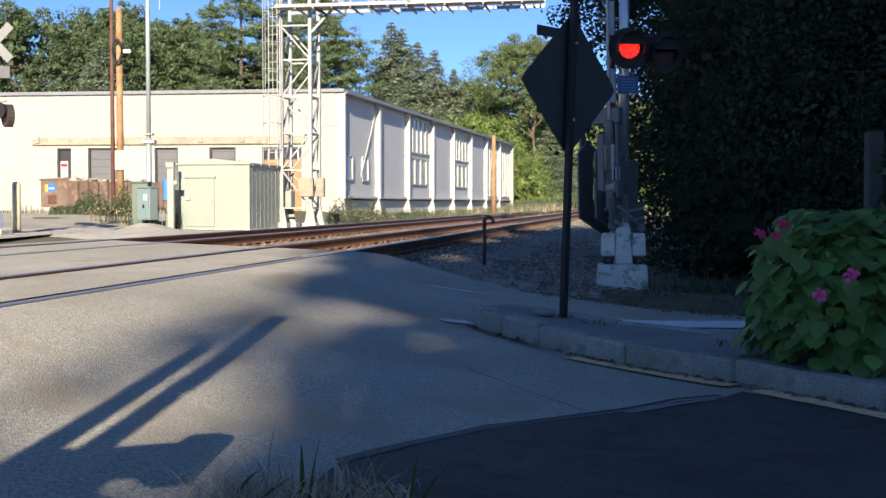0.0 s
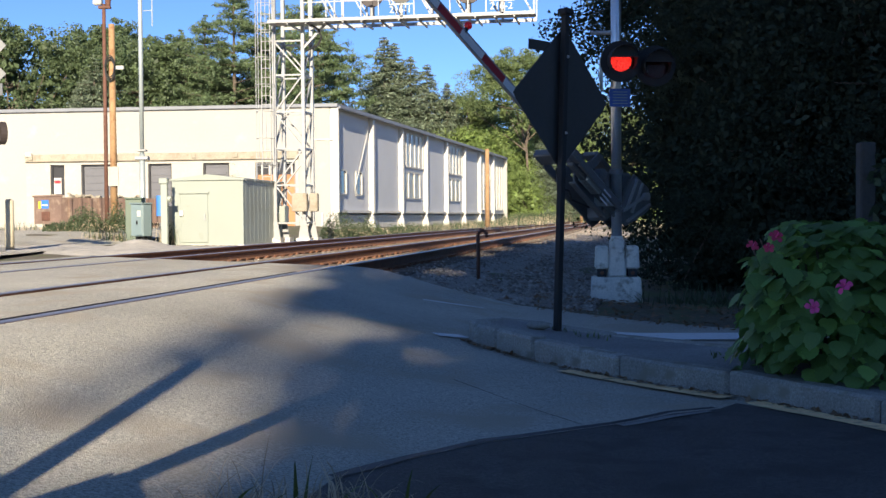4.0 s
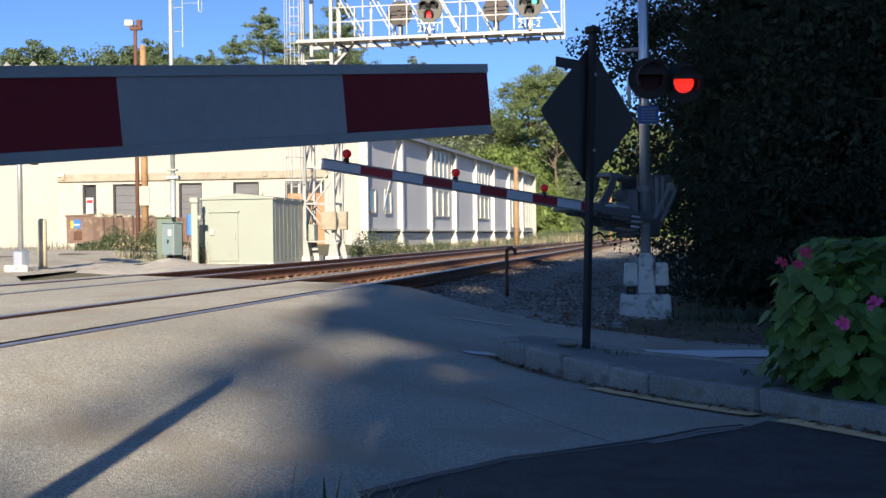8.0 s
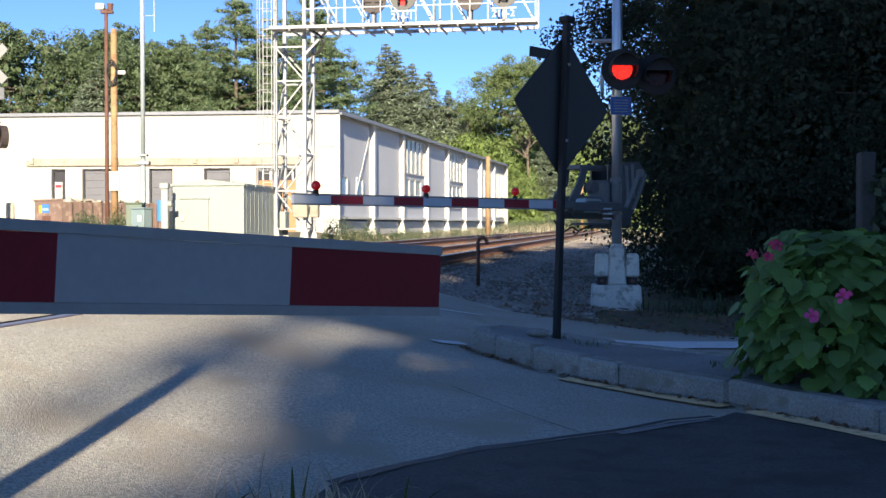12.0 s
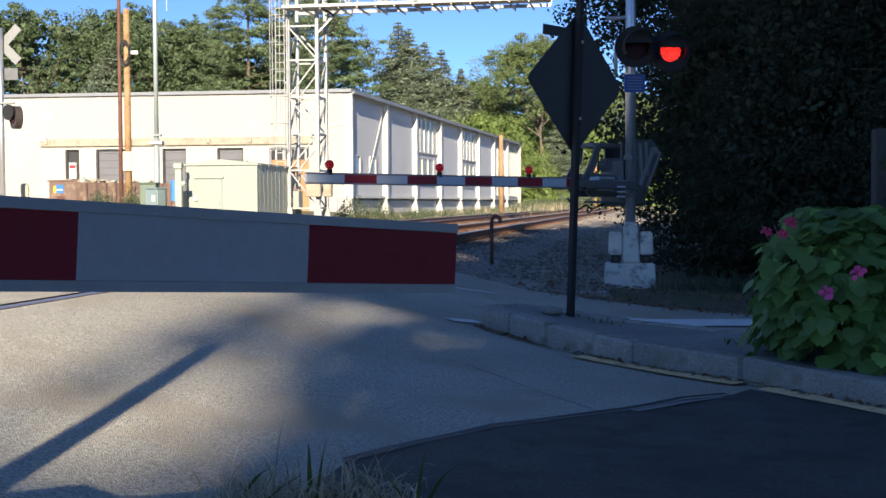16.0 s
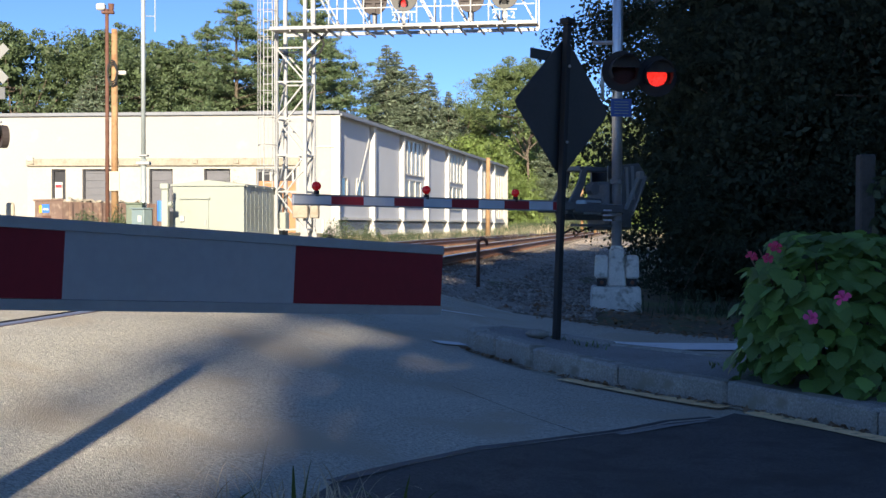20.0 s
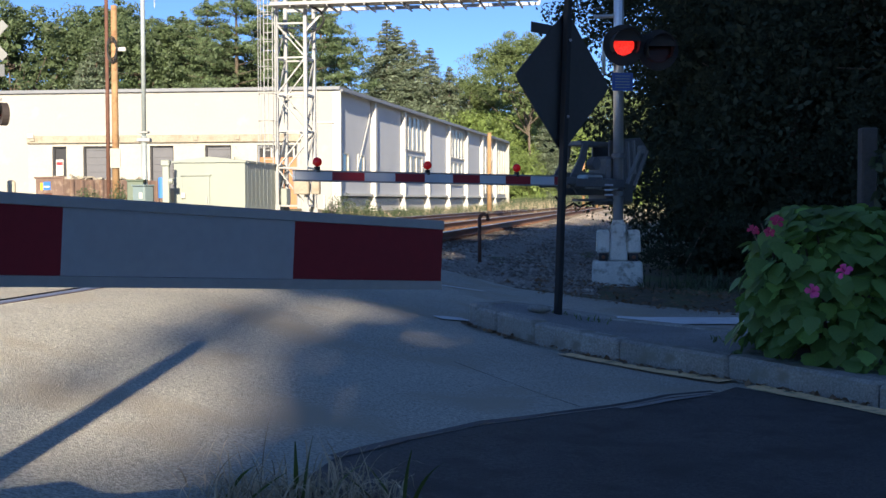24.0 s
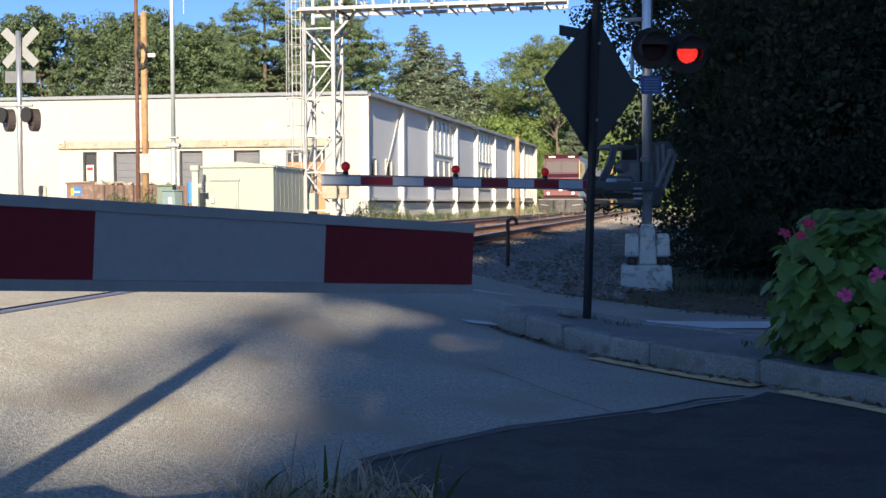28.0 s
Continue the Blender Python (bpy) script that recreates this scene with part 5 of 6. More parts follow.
part("mechanism_case", boxm(-0.2, 0.2, -0.42, -0.1, 0.7, 1.15, 0.03, m=Matrix.Rotation(AROT, 4, "Z")), M["galv_pole"], gn)
near_arm = part("gate_arm", boxm(0.1, 0.3, -0.06, 0.06, -0.08, 0.08, 0.02), M["galv_pole"], gn, "red and white striped gate arm")
# the near arm's sheets carry its shade in their colour
arm_parts(near_arm, 1.9, 0.406, 0.336, 0.128, 0.136, 0.012, True, 0.8, ("red_sheet_shaded", "white_sheet_shaded"))
part("arm_beam", boxm(0.08, 0.79, -0.03, 0.03, -0.05, 0.05, 0.01), M["mech"], near_arm)
part("hub", rodm((0, -0.14, 0), (0, 0.1, 0), 0.09, n=16), M["galv_pole"], near_arm)
# unseen lever and weight, added to widen the raised arm's shadow on the road
part("cross_lever", boxm(0.16, 0.36, -0.03, 0.03, -0.42, 0.06, 0.01), M["mech"], near_arm)
part("lever_weight", boxm(0.1, 0.4, -0.06, 0.06, -0.52, -0.36, 0.02), M["mech"], near_arm)
for y in (-0.1, 0.08):
    part("frame_plate", prism(bmesh.new(), [(0.3, -0.12), (0.34, 0.03), (0.12, 0.08), (-0.3, 0.08), (-0.38, -0.06), (-0.1, -0.14)], y - 0.008, y + 0.008, YZ), M["mech"], near_arm)
part("counterweight", boxm(-0.4, -0.16, -0.085, 0.065, -0.2, 0.06, 0.02), M["mech"], near_arm)


# ---- locomotive ----
def locomotive():
    """A cab-forward diesel locomotive; local -y is its nose, x across, z up from the rail."""
    lo = root("locomotive", Matrix(), "maroon and silver diesel passenger locomotive with lit headlights", "locomotive")
    bm = bmesh.new()
    # nose and cab: outline in y,z pulled across x
    side = [(0.1, 1.1), (0.0, 1.3), (0.0, 2.7), (0.35, 2.95), (0.6, 3.0), (1.0, 4.2), (1.4, 4.52), (3.0, 4.6), (3.0, 1.1)]
    prism(bm, side, -1.36, 1.36, Matrix(((0, 0, 1, 0), (1, 0, 0, 0), (0, 1, 0, 0), (0, 0, 0, 1))))
    part("cab", bm, M["maroon"], lo, "dark maroon cab")
    part("nose_panel", boxm(-1.3, 1.3, -0.03, -0.003, 1.95, 2.55, 0.01), M["cream"], lo, "cream nose band")
    part("lower_panel", boxm(-1.3, 1.3, -0.03, -0.003, 1.32, 1.72, 0.01), M["loco_red"], lo, "faded red lower nose")
    part("nose_stripe", boxm(-1.3, 1.3, -0.035, -0.003, 2.58, 2.68, 0.01), M["loco_red"], lo)
    part("car_body", boxm(-1.36, 1.36, 3.002, 17.0, 1.15, 4.45, 0.12), M["maroon"], lo)
    part("side_band", boxm(1.363, 1.39, 0.3, 16.8, 1.3, 2.1), M["silver"], lo)
    part("side_panel", boxm(1.363, 1.4, 0.7, 6.5, 2.15, 4.0), M["yellow"], lo, "yellow side panel")
    part("roof_hatch", boxm(-0.9, 0.9, 4.0, 15.5, 4.202, 4.5, 0.1), M["under"], lo)
    for sg in (-1, 1):
        w = prism(bmesh.new(), [(0.05, 0.0), (1.24, 0.0), (1.18, 0.85), (0.05, 0.92)], 0, 0.02)
        mm = Matrix.Translation((0, 0.6, 3.0)) @ Matrix.Rotation(math.atan2(1.2, 0.4), 4, "X")
        bmesh.ops.transform(w, matrix=Matrix.Diagonal((sg, 1, 1, 1)), verts=w.verts)
        bmesh.ops.transform(w, matrix=mm @ Matrix.Translation((0, 0.12, 0.004)), verts=w.verts)
        part("windscreen", w, M["cab_glass"], lo)
        part("ditch_light", rodm((sg * 0.95, -0.06, 1.5), (sg * 0.95, -0.031, 1.5), 0.1, n=12), M["headlight"], lo)
        part("number_board", boxm(sg * 0.75 - 0.26, sg * 0.75 + 0.26, 0.98, 1.1, 4.27, 4.39), M["cream"], lo) 
        part("side_window", boxm(sg * 1.36 - 0.045, sg * 1.36 + 0.045, 1.5, 2.3, 3.1, 3.8), M["glass_dark"], lo)
        part("step", boxm(sg * 1.2 - 0.25, sg * 1.2 + 0.25, 0.1, 0.5, 0.35, 1.1, 0.02), M["under"], lo)
    part("headlight", rodm((0, -0.06, 1.85), (0, -0.031, 1.85), 0.17, n=14), M["headlight"], lo)
    part("anticlimber", boxm(-1.4, 1.4, -0.3, 0.1, 1.06, 1.14, 0.02), M["under"], lo)
    bm = prism(bmesh.new(), [(-1.72, -0.05), (-0.3, -0.85), (0.3, -0.85), (1.72, -0.05), (1.72, 0.15), (-1.72, 0.15)], 0.03, 0.98)
    part("pilot", bm, M["pilot"], lo, "dirty grey pilot plough")
    # pale edge and middle blades put the plough's highlights into the colour
    part("pilot_edge", boxm(-1.7, 1.7, -0.16, -0.06, 0.985, 1.05, 0.01), M["silver"], lo, "pale pilot top edge, coloured as a highlight")
    for sg in (-1, 1):
        for k in range(3):
            part("plough_blade", bar(bmesh.new(), (sg * 0.12, -0.9 + 0.05 * k, 0.2 + 0.24 * k), (sg * 1.55, -0.18, 0.42 + 0.22 * k), 0.05, 0.07), M["silver"] if k == 1 else M["under"], lo)
        part("hose", tube(bmesh.new(), [(sg * 0.45, -0.86, 0.95), (sg * 0.5, -0.98, 0.6), (sg * 0.4, -0.98, 0.35)], 0.04, 6), M["black"], lo)
    part("coupler", boxm(-0.13, 0.13, -1.0, -0.3, 0.72, 0.98, 0.03), M["under"], lo)
    part("underframe", boxm(-1.3, 1.3, 0.3, 16.8, 0.95, 1.148), M["under"], lo)
    part("fuel_tank", boxm(-1.25, 1.25, 6.5, 10.8, 0.3, 0.948, 0.1), M["under"], lo)
    for y in (1.6, 12.2):
        b = part("bogie", boxm(-1.15, 1.15, y, y + 3.4, 0.45, 0.85, 0.05), M["under"], lo)
        for yy in (0.45, 2.95):
            for x in (-0.75, 0.75):
                part("wheel", rodm((x - 0.06, y + yy, 0.49), (x + 0.06, y + yy, 0.49), 0.48, n=18), M["rust"], b)
    return lo


loco = locomotive()


def coach(label):
    co = root("passenger_coach", Matrix(), label, "railway coach", "coaches behind the locomotive")
    part("body", boxm(-1.5, 1.5, 0, 25.5, 1.1, 4.0, 0.15), M["silver"], co)
    part("band", boxm(1.503, 1.52, 0.3, 25.2, 2.2, 3.1), M["maroon"], co)
    part("end_door", boxm(-0.45, 0.45, -0.03, -0.003, 1.2, 3.3), M["maroon"], co)
    part("underframe", boxm(-1.2, 1.2, 0.5, 25.0, 0.7, 1.098), M["under"], co)
    for y in (2.0, 20.6):
        b = part("bogie", boxm(-1.1, 1.1, y, y + 2.8, 0.4, 0.69, 0.05), M["under"], co)
        for yy in (0.3, 2.5):
            for x in (-0.75, 0.75):
                part("wheel", rodm((x - 0.06, y + yy, 0.46), (x + 0.06, y + yy, 0.46), 0.455, n=16), M["rust"], b)
    for y in np.arange(1.8, 24, 1.9):
        part("window", boxm(1.521, 1.535, y, y + 1.3, 2.35, 2.95), M["glass_dark"], co)
    return co


coach_a = coach("silver passenger coach with a maroon window band")
coaches = [coach_a] + [copy_thing(coach_a, Matrix()) for k in range(3)]


# ---- trees ----
def limb(bm, a, b, r0, r1, n=7):
    rod(bm, a, b, r0, r1, n, True)


def tree_broad(name, label, h, r, seed, count, leaf, material, low=0.25, clump=0.22, group="", n=46, stem=0.024, inner=None, outward=True):
    """Trunk with forking limbs, and a crown of many leaf clumps with gaps between."""
    rng = np.random.default_rng(seed)
    t = root(name, Matrix(), label, "tree", group)
    bm = bmesh.new()
    pts = [Vector((0, 0, -0.3))]
    for k in range(1, 6):
        pts.append(Vector((rng.normal() * 0.02 * h, rng.normal() * 0.02 * h, h * 0.75 * k / 5)))
    for k in range(5):
        limb(bm, pts[k], pts[k + 1], stem * h * (1 - k / 5.5), stem * h * (1 - (k + 1) / 5.5))
    cl = []
    for k in range(n):
        a = rng.uniform(0, 6.283)
        zz = low + (1 - low) * rng.uniform(0, 1) ** 0.85
        prof_r = math.sqrt(max(0.05, 1 - ((zz - (low + 0.42 * (1 - low))) / (0.62 * (1 - low))) ** 2))
        rr = r * prof_r * rng.uniform(0.45, 1.0)
        cl.append((rr * math.cos(a), rr * math.sin(a), h * zz * 0.97, r * clump * rng.uniform(0.7, 1.4)))
    for k in range(16):
        c = cl[k]
        base = pts[2].lerp(pts[5], rng.uniform(0, 0.9))
        limb(bm, base, Vector(c[:3]), 0.29 * stem * h, 0.08 * stem * h, 5)
    part("trunk", bm, M["bark"], t)
    # each clump breaks up into smaller lobes, and the leaves lie on those
    lobes = []
    for x, y, z, cr in cl:
        for k in range(7):
            d = rng.normal(size=3)
            d /= np.linalg.norm(d)
            lobes.append((x + d[0] * cr * 1.05, y + d[1] * cr * 1.05, z + d[2] * cr * 0.7, cr * rng.uniform(0.3, 0.6)))
    c = np.array(lobes)[rng.integers(0, len(lobes), count)]
    d = rng.normal(size=(count, 3))
    d /= np.linalg.norm(d, axis=1)[:, None]
    pos = c[:, :3] + d * (c[:, 3] * rng.uniform(0.3, 1.1, count) ** 0.5)[:, None] * np.array([1.1, 1.1, 0.7])
    face = d + rng.normal(size=(count, 3)) * 0.55 + np.array([0, 0, 0.25])
    face /= np.linalg.norm(face, axis=1)[:, None]
    part("crown", leaves("crown", pos, leaf * rng.uniform(0.6, 1.4, count), material, rng, face=face if outward else None), None, t)
    if inner:
        k, size = inner
        c = np.array(cl)[rng.integers(0, n, k)]
        ip = c[:, :3] * np.array([0.7, 0.7, 0.97]) + rng.normal(size=(k, 3)) * c[:, 3:] * 0.3
        ip[:, 2] = np.maximum(ip[:, 2], 0.1)
        part("inner_foliage", leaves("inner_foliage", ip, size * rng.uniform(0.6, 1.3, k), material, rng), None, t)
    return t


def tree_conifer(name, label, h, r, seed, count, leaf, material, low=0.08, droop=0.25, tiers=26, power=0.9, ragged=0.25):
    """Straight trunk with whorls of boughs, each bough clothed in needle tufts."""
    rng = np.random.default_rng(seed)
    t = root(name, Matrix(), label, "tree")
    bm = bmesh.new()
    limb(bm, (0, 0, -0.3), (0, 0, h * 0.98), 0.018 * h, 0.003 * h, 8)
    tips = []
    for k in range(tiers):
        f = low + (1 - low) * (k + rng.uniform(-0.3, 0.3)) / tiers
        f = min(max(f, low), 0.985)
        rr = r * (1 - (f - low) / (1 - low)) ** power + 0.12
        for j in range(int(rng.integers(5, 8))):
            a = rng.uniform(0, 6.283)
            ln = rr * rng.uniform(1 - ragged, 1 + ragged)
            z = h * f
            e = Vector((ln * math.cos(a), ln * math.sin(a), z - droop * ln + 0.1 * ln))
            limb(bm, (0, 0, z), e, 0.0035 * h * (1.1 - f), 0.001 * h, 4)
            tips.append((Vector((0, 0, z)), e, ln))
    part("trunk", bm, M["bark"], t)
    w = np.array([x[2] for x in tips]) ** 1.3
    idx = rng.choice(len(tips), count, p=w / w.sum())
    a = np.array([x[0] for x in tips])[idx]
    b = np.array([x[1] for x in tips])[idx]
    ln = np.array([x[2] for x in tips])[idx][:, None]
    u = rng.uniform(0.18, 1.05, count)[:, None]
    pos = a + (b - a) * u + rng.normal(size=(count, 3)) * ln * np.array([0.13, 0.13, 0.05]) * (0.4 + u)
    part("crown", leaves("crown", pos, leaf * rng.uniform(0.6, 1.4, count), material, rng, flat=0.55, droop=droop * 0.8, long=3.5), None, t)
    return t


def tree_pine(name, label, h, r, seed, material, low=0.12, tiers=22, per=46, lean=0.0):
    """A white pine: level boughs in loose tiers, each ending in plumes of needles with gaps between."""
    rng = np.random.default_rng(seed)
    t = root(name, Matrix(), label, "tree")
    bm = bmesh.new()
    limb(bm, (0, 0, -0.3), (0, 0, h * 0.97), 0.015 * h, 0.003 * h, 8)
    tufts = []
    for k in range(tiers):
        f = low + (1 - low) * (k + rng.uniform(-0.25, 0.25)) / tiers
        f = min(max(f, low), 0.97)
        g = (f - low) / (1 - low)
        rr = r * (0.55 + 0.9 * g - 1.4 * g * g) * 1.25 + 0.25
        for j in range(int(rng.integers(6, 9))):
            a = rng.uniform(0, 6.283)
            ln = max(0.4, rr * rng.uniform(0.55, 1.2) * (1 + lean * math.cos(a)))
            z = h * f
            base = Vector((0, 0, z))
            e = Vector((ln * math.cos(a), ln * math.sin(a), z + ln * rng.uniform(0.02, 0.28)))
            limb(bm, base, e, 0.003 * h * (1.15 - f), 0.0008 * h, 4)
            for i in range(max(2, int(ln * 1.9))):
                u = rng.uniform(0.35, 1.05)
                p = base.lerp(e, u) + Vector((rng.normal() * 0.22 * ln * u, rng.normal() * 0.22 * ln * u, rng.normal() * 0.1))
                tufts.append((p.x, p.y, p.z, rng.uniform(0.4, 0.85)))
    for k in range(6):
        tufts.append((rng.normal() * 0.15, rng.normal() * 0.15, h * (0.93 + 0.015 * k), 0.35))
    part("trunk", bm, M["bark"], t)
    tf = np.repeat(np.array(tufts), per, 0)
    k = len(tf)
    d = rng.normal(size=(k, 3)) * np.array([1, 1, 0.55])
    d /= np.linalg.norm(d, axis=1)[:, None]
    pos = tf[:, :3] + d * tf[:, 3:] * rng.uniform(0.2, 1.0, (k, 1)) * np.array([1, 1, 0.6])
    face = d + rng.normal(size=(k, 3)) * 0.6 + np.array([0, 0, 0.4])
    face /= np.linalg.norm(face, axis=1)[:, None]
    part("crown", leaves("crown", pos, 0.08 * rng.uniform(0.6, 1.4, k), material, rng, long=4.5, face=face), None, t)
    return t


def stand(t, spots, tall=1.0):
    """Set the first spot's tree, then copies: x, y, turn, scale."""
    for k, (x, y, a, sc) in enumerate(spots):
        m = Matrix.Translation((x, y, land_z(x, y) - 0.1)) @ Matrix.Rotation(a, 4, "Z") @ Matrix.Diagonal((sc, sc, sc * tall, 1))
        if k == 0:
            first = m
        else:
            copy_thing(t, m)
    t.matrix_basis = first


oak_a = tree_broad("oak_tree", "broad green deciduous tree behind the warehouse", 17, 6.5, 21, 46000, 0.125, M["leaf_oak"], 0.03, 0.19, n=110, inner=(3000, 0.4))
oak_b = tree_broad("oak_tree", "tall rounded deciduous tree in full sunlight", 18, 6.0, 22, 40000, 0.115, M["leaf_mid"], 0.12, 0.2, n=110, inner=(3000, 0.4))
dome = tree_broad("oak_tree", "spreading oak with a high domed crown", 21.5, 7.6, 27, 46000, 0.12, M["leaf_mid"], 0.6, 0.17, n=90, inner=(1500, 0.4), stem=0.014)
pine = tree_pine("pine_tree", "tall ragged pine with open boughs", 22, 5.2, 23, M["leaf_pine"])
spruce = tree_conifer("spruce_tree", "dense pointed blue-green spruce tree", 17, 5.0, 24, 62000, 0.1, M["leaf_spruce"], 0.03, 0.2, 74, 0.85, 0.32)
shrub = tree_broad("shrub", "sunlit leafy shrub beyond the warehouse", 6, 3.6, 25, 20000, 0.085, M["leaf_light"], 0.02, 0.3, inner=(1500, 0.4))

stand(oak_a, [(-56.5, 162, 0.3, 1.62), (-47.9, 171, 1.3, 1.71), (-39.9, 160, 2.2, 1.5), (-66.7, 174, 0.9, 1.67), (-33.4, 171, 4.0, 1.35), (-75.4, 162, 2.0, 1.59), (-52.2, 188, 5.0, 1.81), (-43.5, 186, 3.1, 1.7), (-36.2, 188, 0.1, 1.5), (-24.6, 191, 2.8, 1.3)])
stand(pine, [(-26.6, 157, 0.0, 1.4), (-31.0, 160, 1.0, 1.26), (-15.4, 147, 2.2, 1.36), (-20.5, 168, 3.3, 1.36), (-35.0, 164, 4.0, 1.2), (-23.0, 165, 5.0, 1.3), (-17.0, 172, 1.7, 1.4), (17.4, 276, 2.9, 1.38)])
stand(spruce, [(-6.7, 155, 0.0, 1.43), (-5.4, 156, 1.4, 1.39), (-3.3, 154, 2.2, 1.27), (-1.2, 158, 2.9, 1.24), (1.4, 156, 4.1, 1.08), (-9.0, 162, 0.8, 1.05), (-44.2, 154, 1.8, 1.3), (-46.5, 156, 3.0, 1.1), (14.4, 152, 2.0, 0.8)])
stand(dome, [(11.0, 150, 0.2, 1.0)])
stand(oak_b, [(13.5, 176, 1.3, 0.85), (6.4, 165, 3.3, 0.95), (3.6, 162, 0.7, 0.98), (15.5, 189, 4.4, 0.9), (24, 282, 0.9, 1.6), (34, 205, 5.0, 1.1), (48, 400, 1.1, 2.2), (62, 425, 5.2, 2.4)])
stand(shrub, [(9.5, 143, 0.0, 1.0), (24.5, 146, 1.0, 1.15), (26, 150, 2.0, 1.1), (8.5, 149, 5.0, 1.2), (10.5, 162, 2.6, 1.7), (12.5, 170, 0.9, 1.8), (26, 240, 2.2, 1.6), (29, 262, 3.9, 1.6), (6.0, 152, 2.2, 1.9), (17.5, 160, 3.0, 1.7)])

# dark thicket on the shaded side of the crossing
thick = tree_broad("thicket_tree", "dense dark leafy tree in deep shade", 9, 3.4, 31, 32000, 0.055, M["leaf_shaded"], 0.01, 0.3, n=70, inner=(7000, 0.2), outward=False)
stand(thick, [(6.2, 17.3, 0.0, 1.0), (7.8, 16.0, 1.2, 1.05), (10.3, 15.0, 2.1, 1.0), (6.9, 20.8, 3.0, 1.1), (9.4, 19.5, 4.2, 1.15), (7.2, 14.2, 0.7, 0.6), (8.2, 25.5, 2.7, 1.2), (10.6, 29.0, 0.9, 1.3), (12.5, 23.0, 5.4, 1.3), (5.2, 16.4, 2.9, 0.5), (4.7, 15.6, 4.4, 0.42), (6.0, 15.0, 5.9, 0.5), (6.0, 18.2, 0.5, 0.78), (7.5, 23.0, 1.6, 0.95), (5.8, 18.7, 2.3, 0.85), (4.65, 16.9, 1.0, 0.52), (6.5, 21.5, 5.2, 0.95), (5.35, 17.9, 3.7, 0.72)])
# big trees added unseen behind the viewer, whose shade lies over the road
shade = tree_broad("shade_tree", "large dense shade tree out of view", 25, 6.0, 41, 15000, 0.6, M["leaf_oak"], 0.08, 0.3, n=130)
# the last two stand unseen at the right, blocking sky light from the thicket
stand(shade, [(5.75, -25, 0, 1), (11.1, -26, 1.3, 1), (6.3, -33, 3.1, 1.08), (13.1, -33, 4.4, 1.08), (4.6, -15.5, 5.5, 0.78), (9.25, -16, 1.8, 0.78), (4.85, -42, 2.6, 1.1), (11.9, -42, 0.6, 1.1), (19.0, 24, 5, 0.6), (17.5, 14, 3.9, 0.7)])
thin = tree_broad("shade_tree", "tall thin-leaved shade tree behind the viewer", 29.4, 1.45, 43, 1450, 0.27, M["leaf_oak"], 0.5, 0.42, n=110, stem=0.004)
stand(thin, [(-1.75, -45, 0.4, 1)])
small = tree_broad("small_tree", "slim leafy shade tree behind the viewer", 9.7, 1.9, 44, 12000, 0.2, M["leaf_oak"], 0.3, 0.3, n=90)
stand(small, [(0.14, -20, 0.4, 1.13), (1.75, -21, 3.9, 1.2), (3.6, -20.5, 2.4, 1.1), (7.0, -20, 1.4, 1.1)])


# ---- flowering bush ----
LEAF_RIM = ((0.0, 0.04), (0.2, 0.0), (0.42, 0.1), (0.55, 0.32), (0.46, 0.42), (0.5, 0.58), (0.34, 0.66), (0.3, 0.8), (0.14, 0.88), (0.0, 1.05))


def leaf_points():
    """A broad three-lobed leaf: its rim, its midrib, and a droop towards the tip."""
    rim = list(LEAF_RIM) + [(-x, y) for x, y in LEAF_RIM[-2:0:-1]]
    pts = rim + [(0.0, 0.3), (0.0, 0.65)]
    v = [(x, y, 0.06 * abs(x) + 0.08 * y - 0.2 * y * y) for x, y in pts]
    n = len(rim)
    f = [(n if rim[i][1] + rim[(i + 1) % n][1] < 1.0 else n + 1, i, (i + 1) % n) for i in range(n)]
    f += [(n, 4, n + 1), (n, n + 1, n - 4)]
    return v, f


def leaf_shape():
    v, f = leaf_points()
    return mesh_of("leaf", v, f, M["leaf_bush"], True)


def petal_shape(material):
    v = [(0, 0, 0), (0.3, 0.5, 0.3), (0.42, 0.95, 0.12), (0, 1.1, -0.12), (-0.42, 0.95, 0.12), (-0.3, 0.5, 0.3), (0, 0.55, 0.2)]
    return mesh_of("petal", v, [(6, i, (i + 1) % 6) for i in range(6)], material, True)


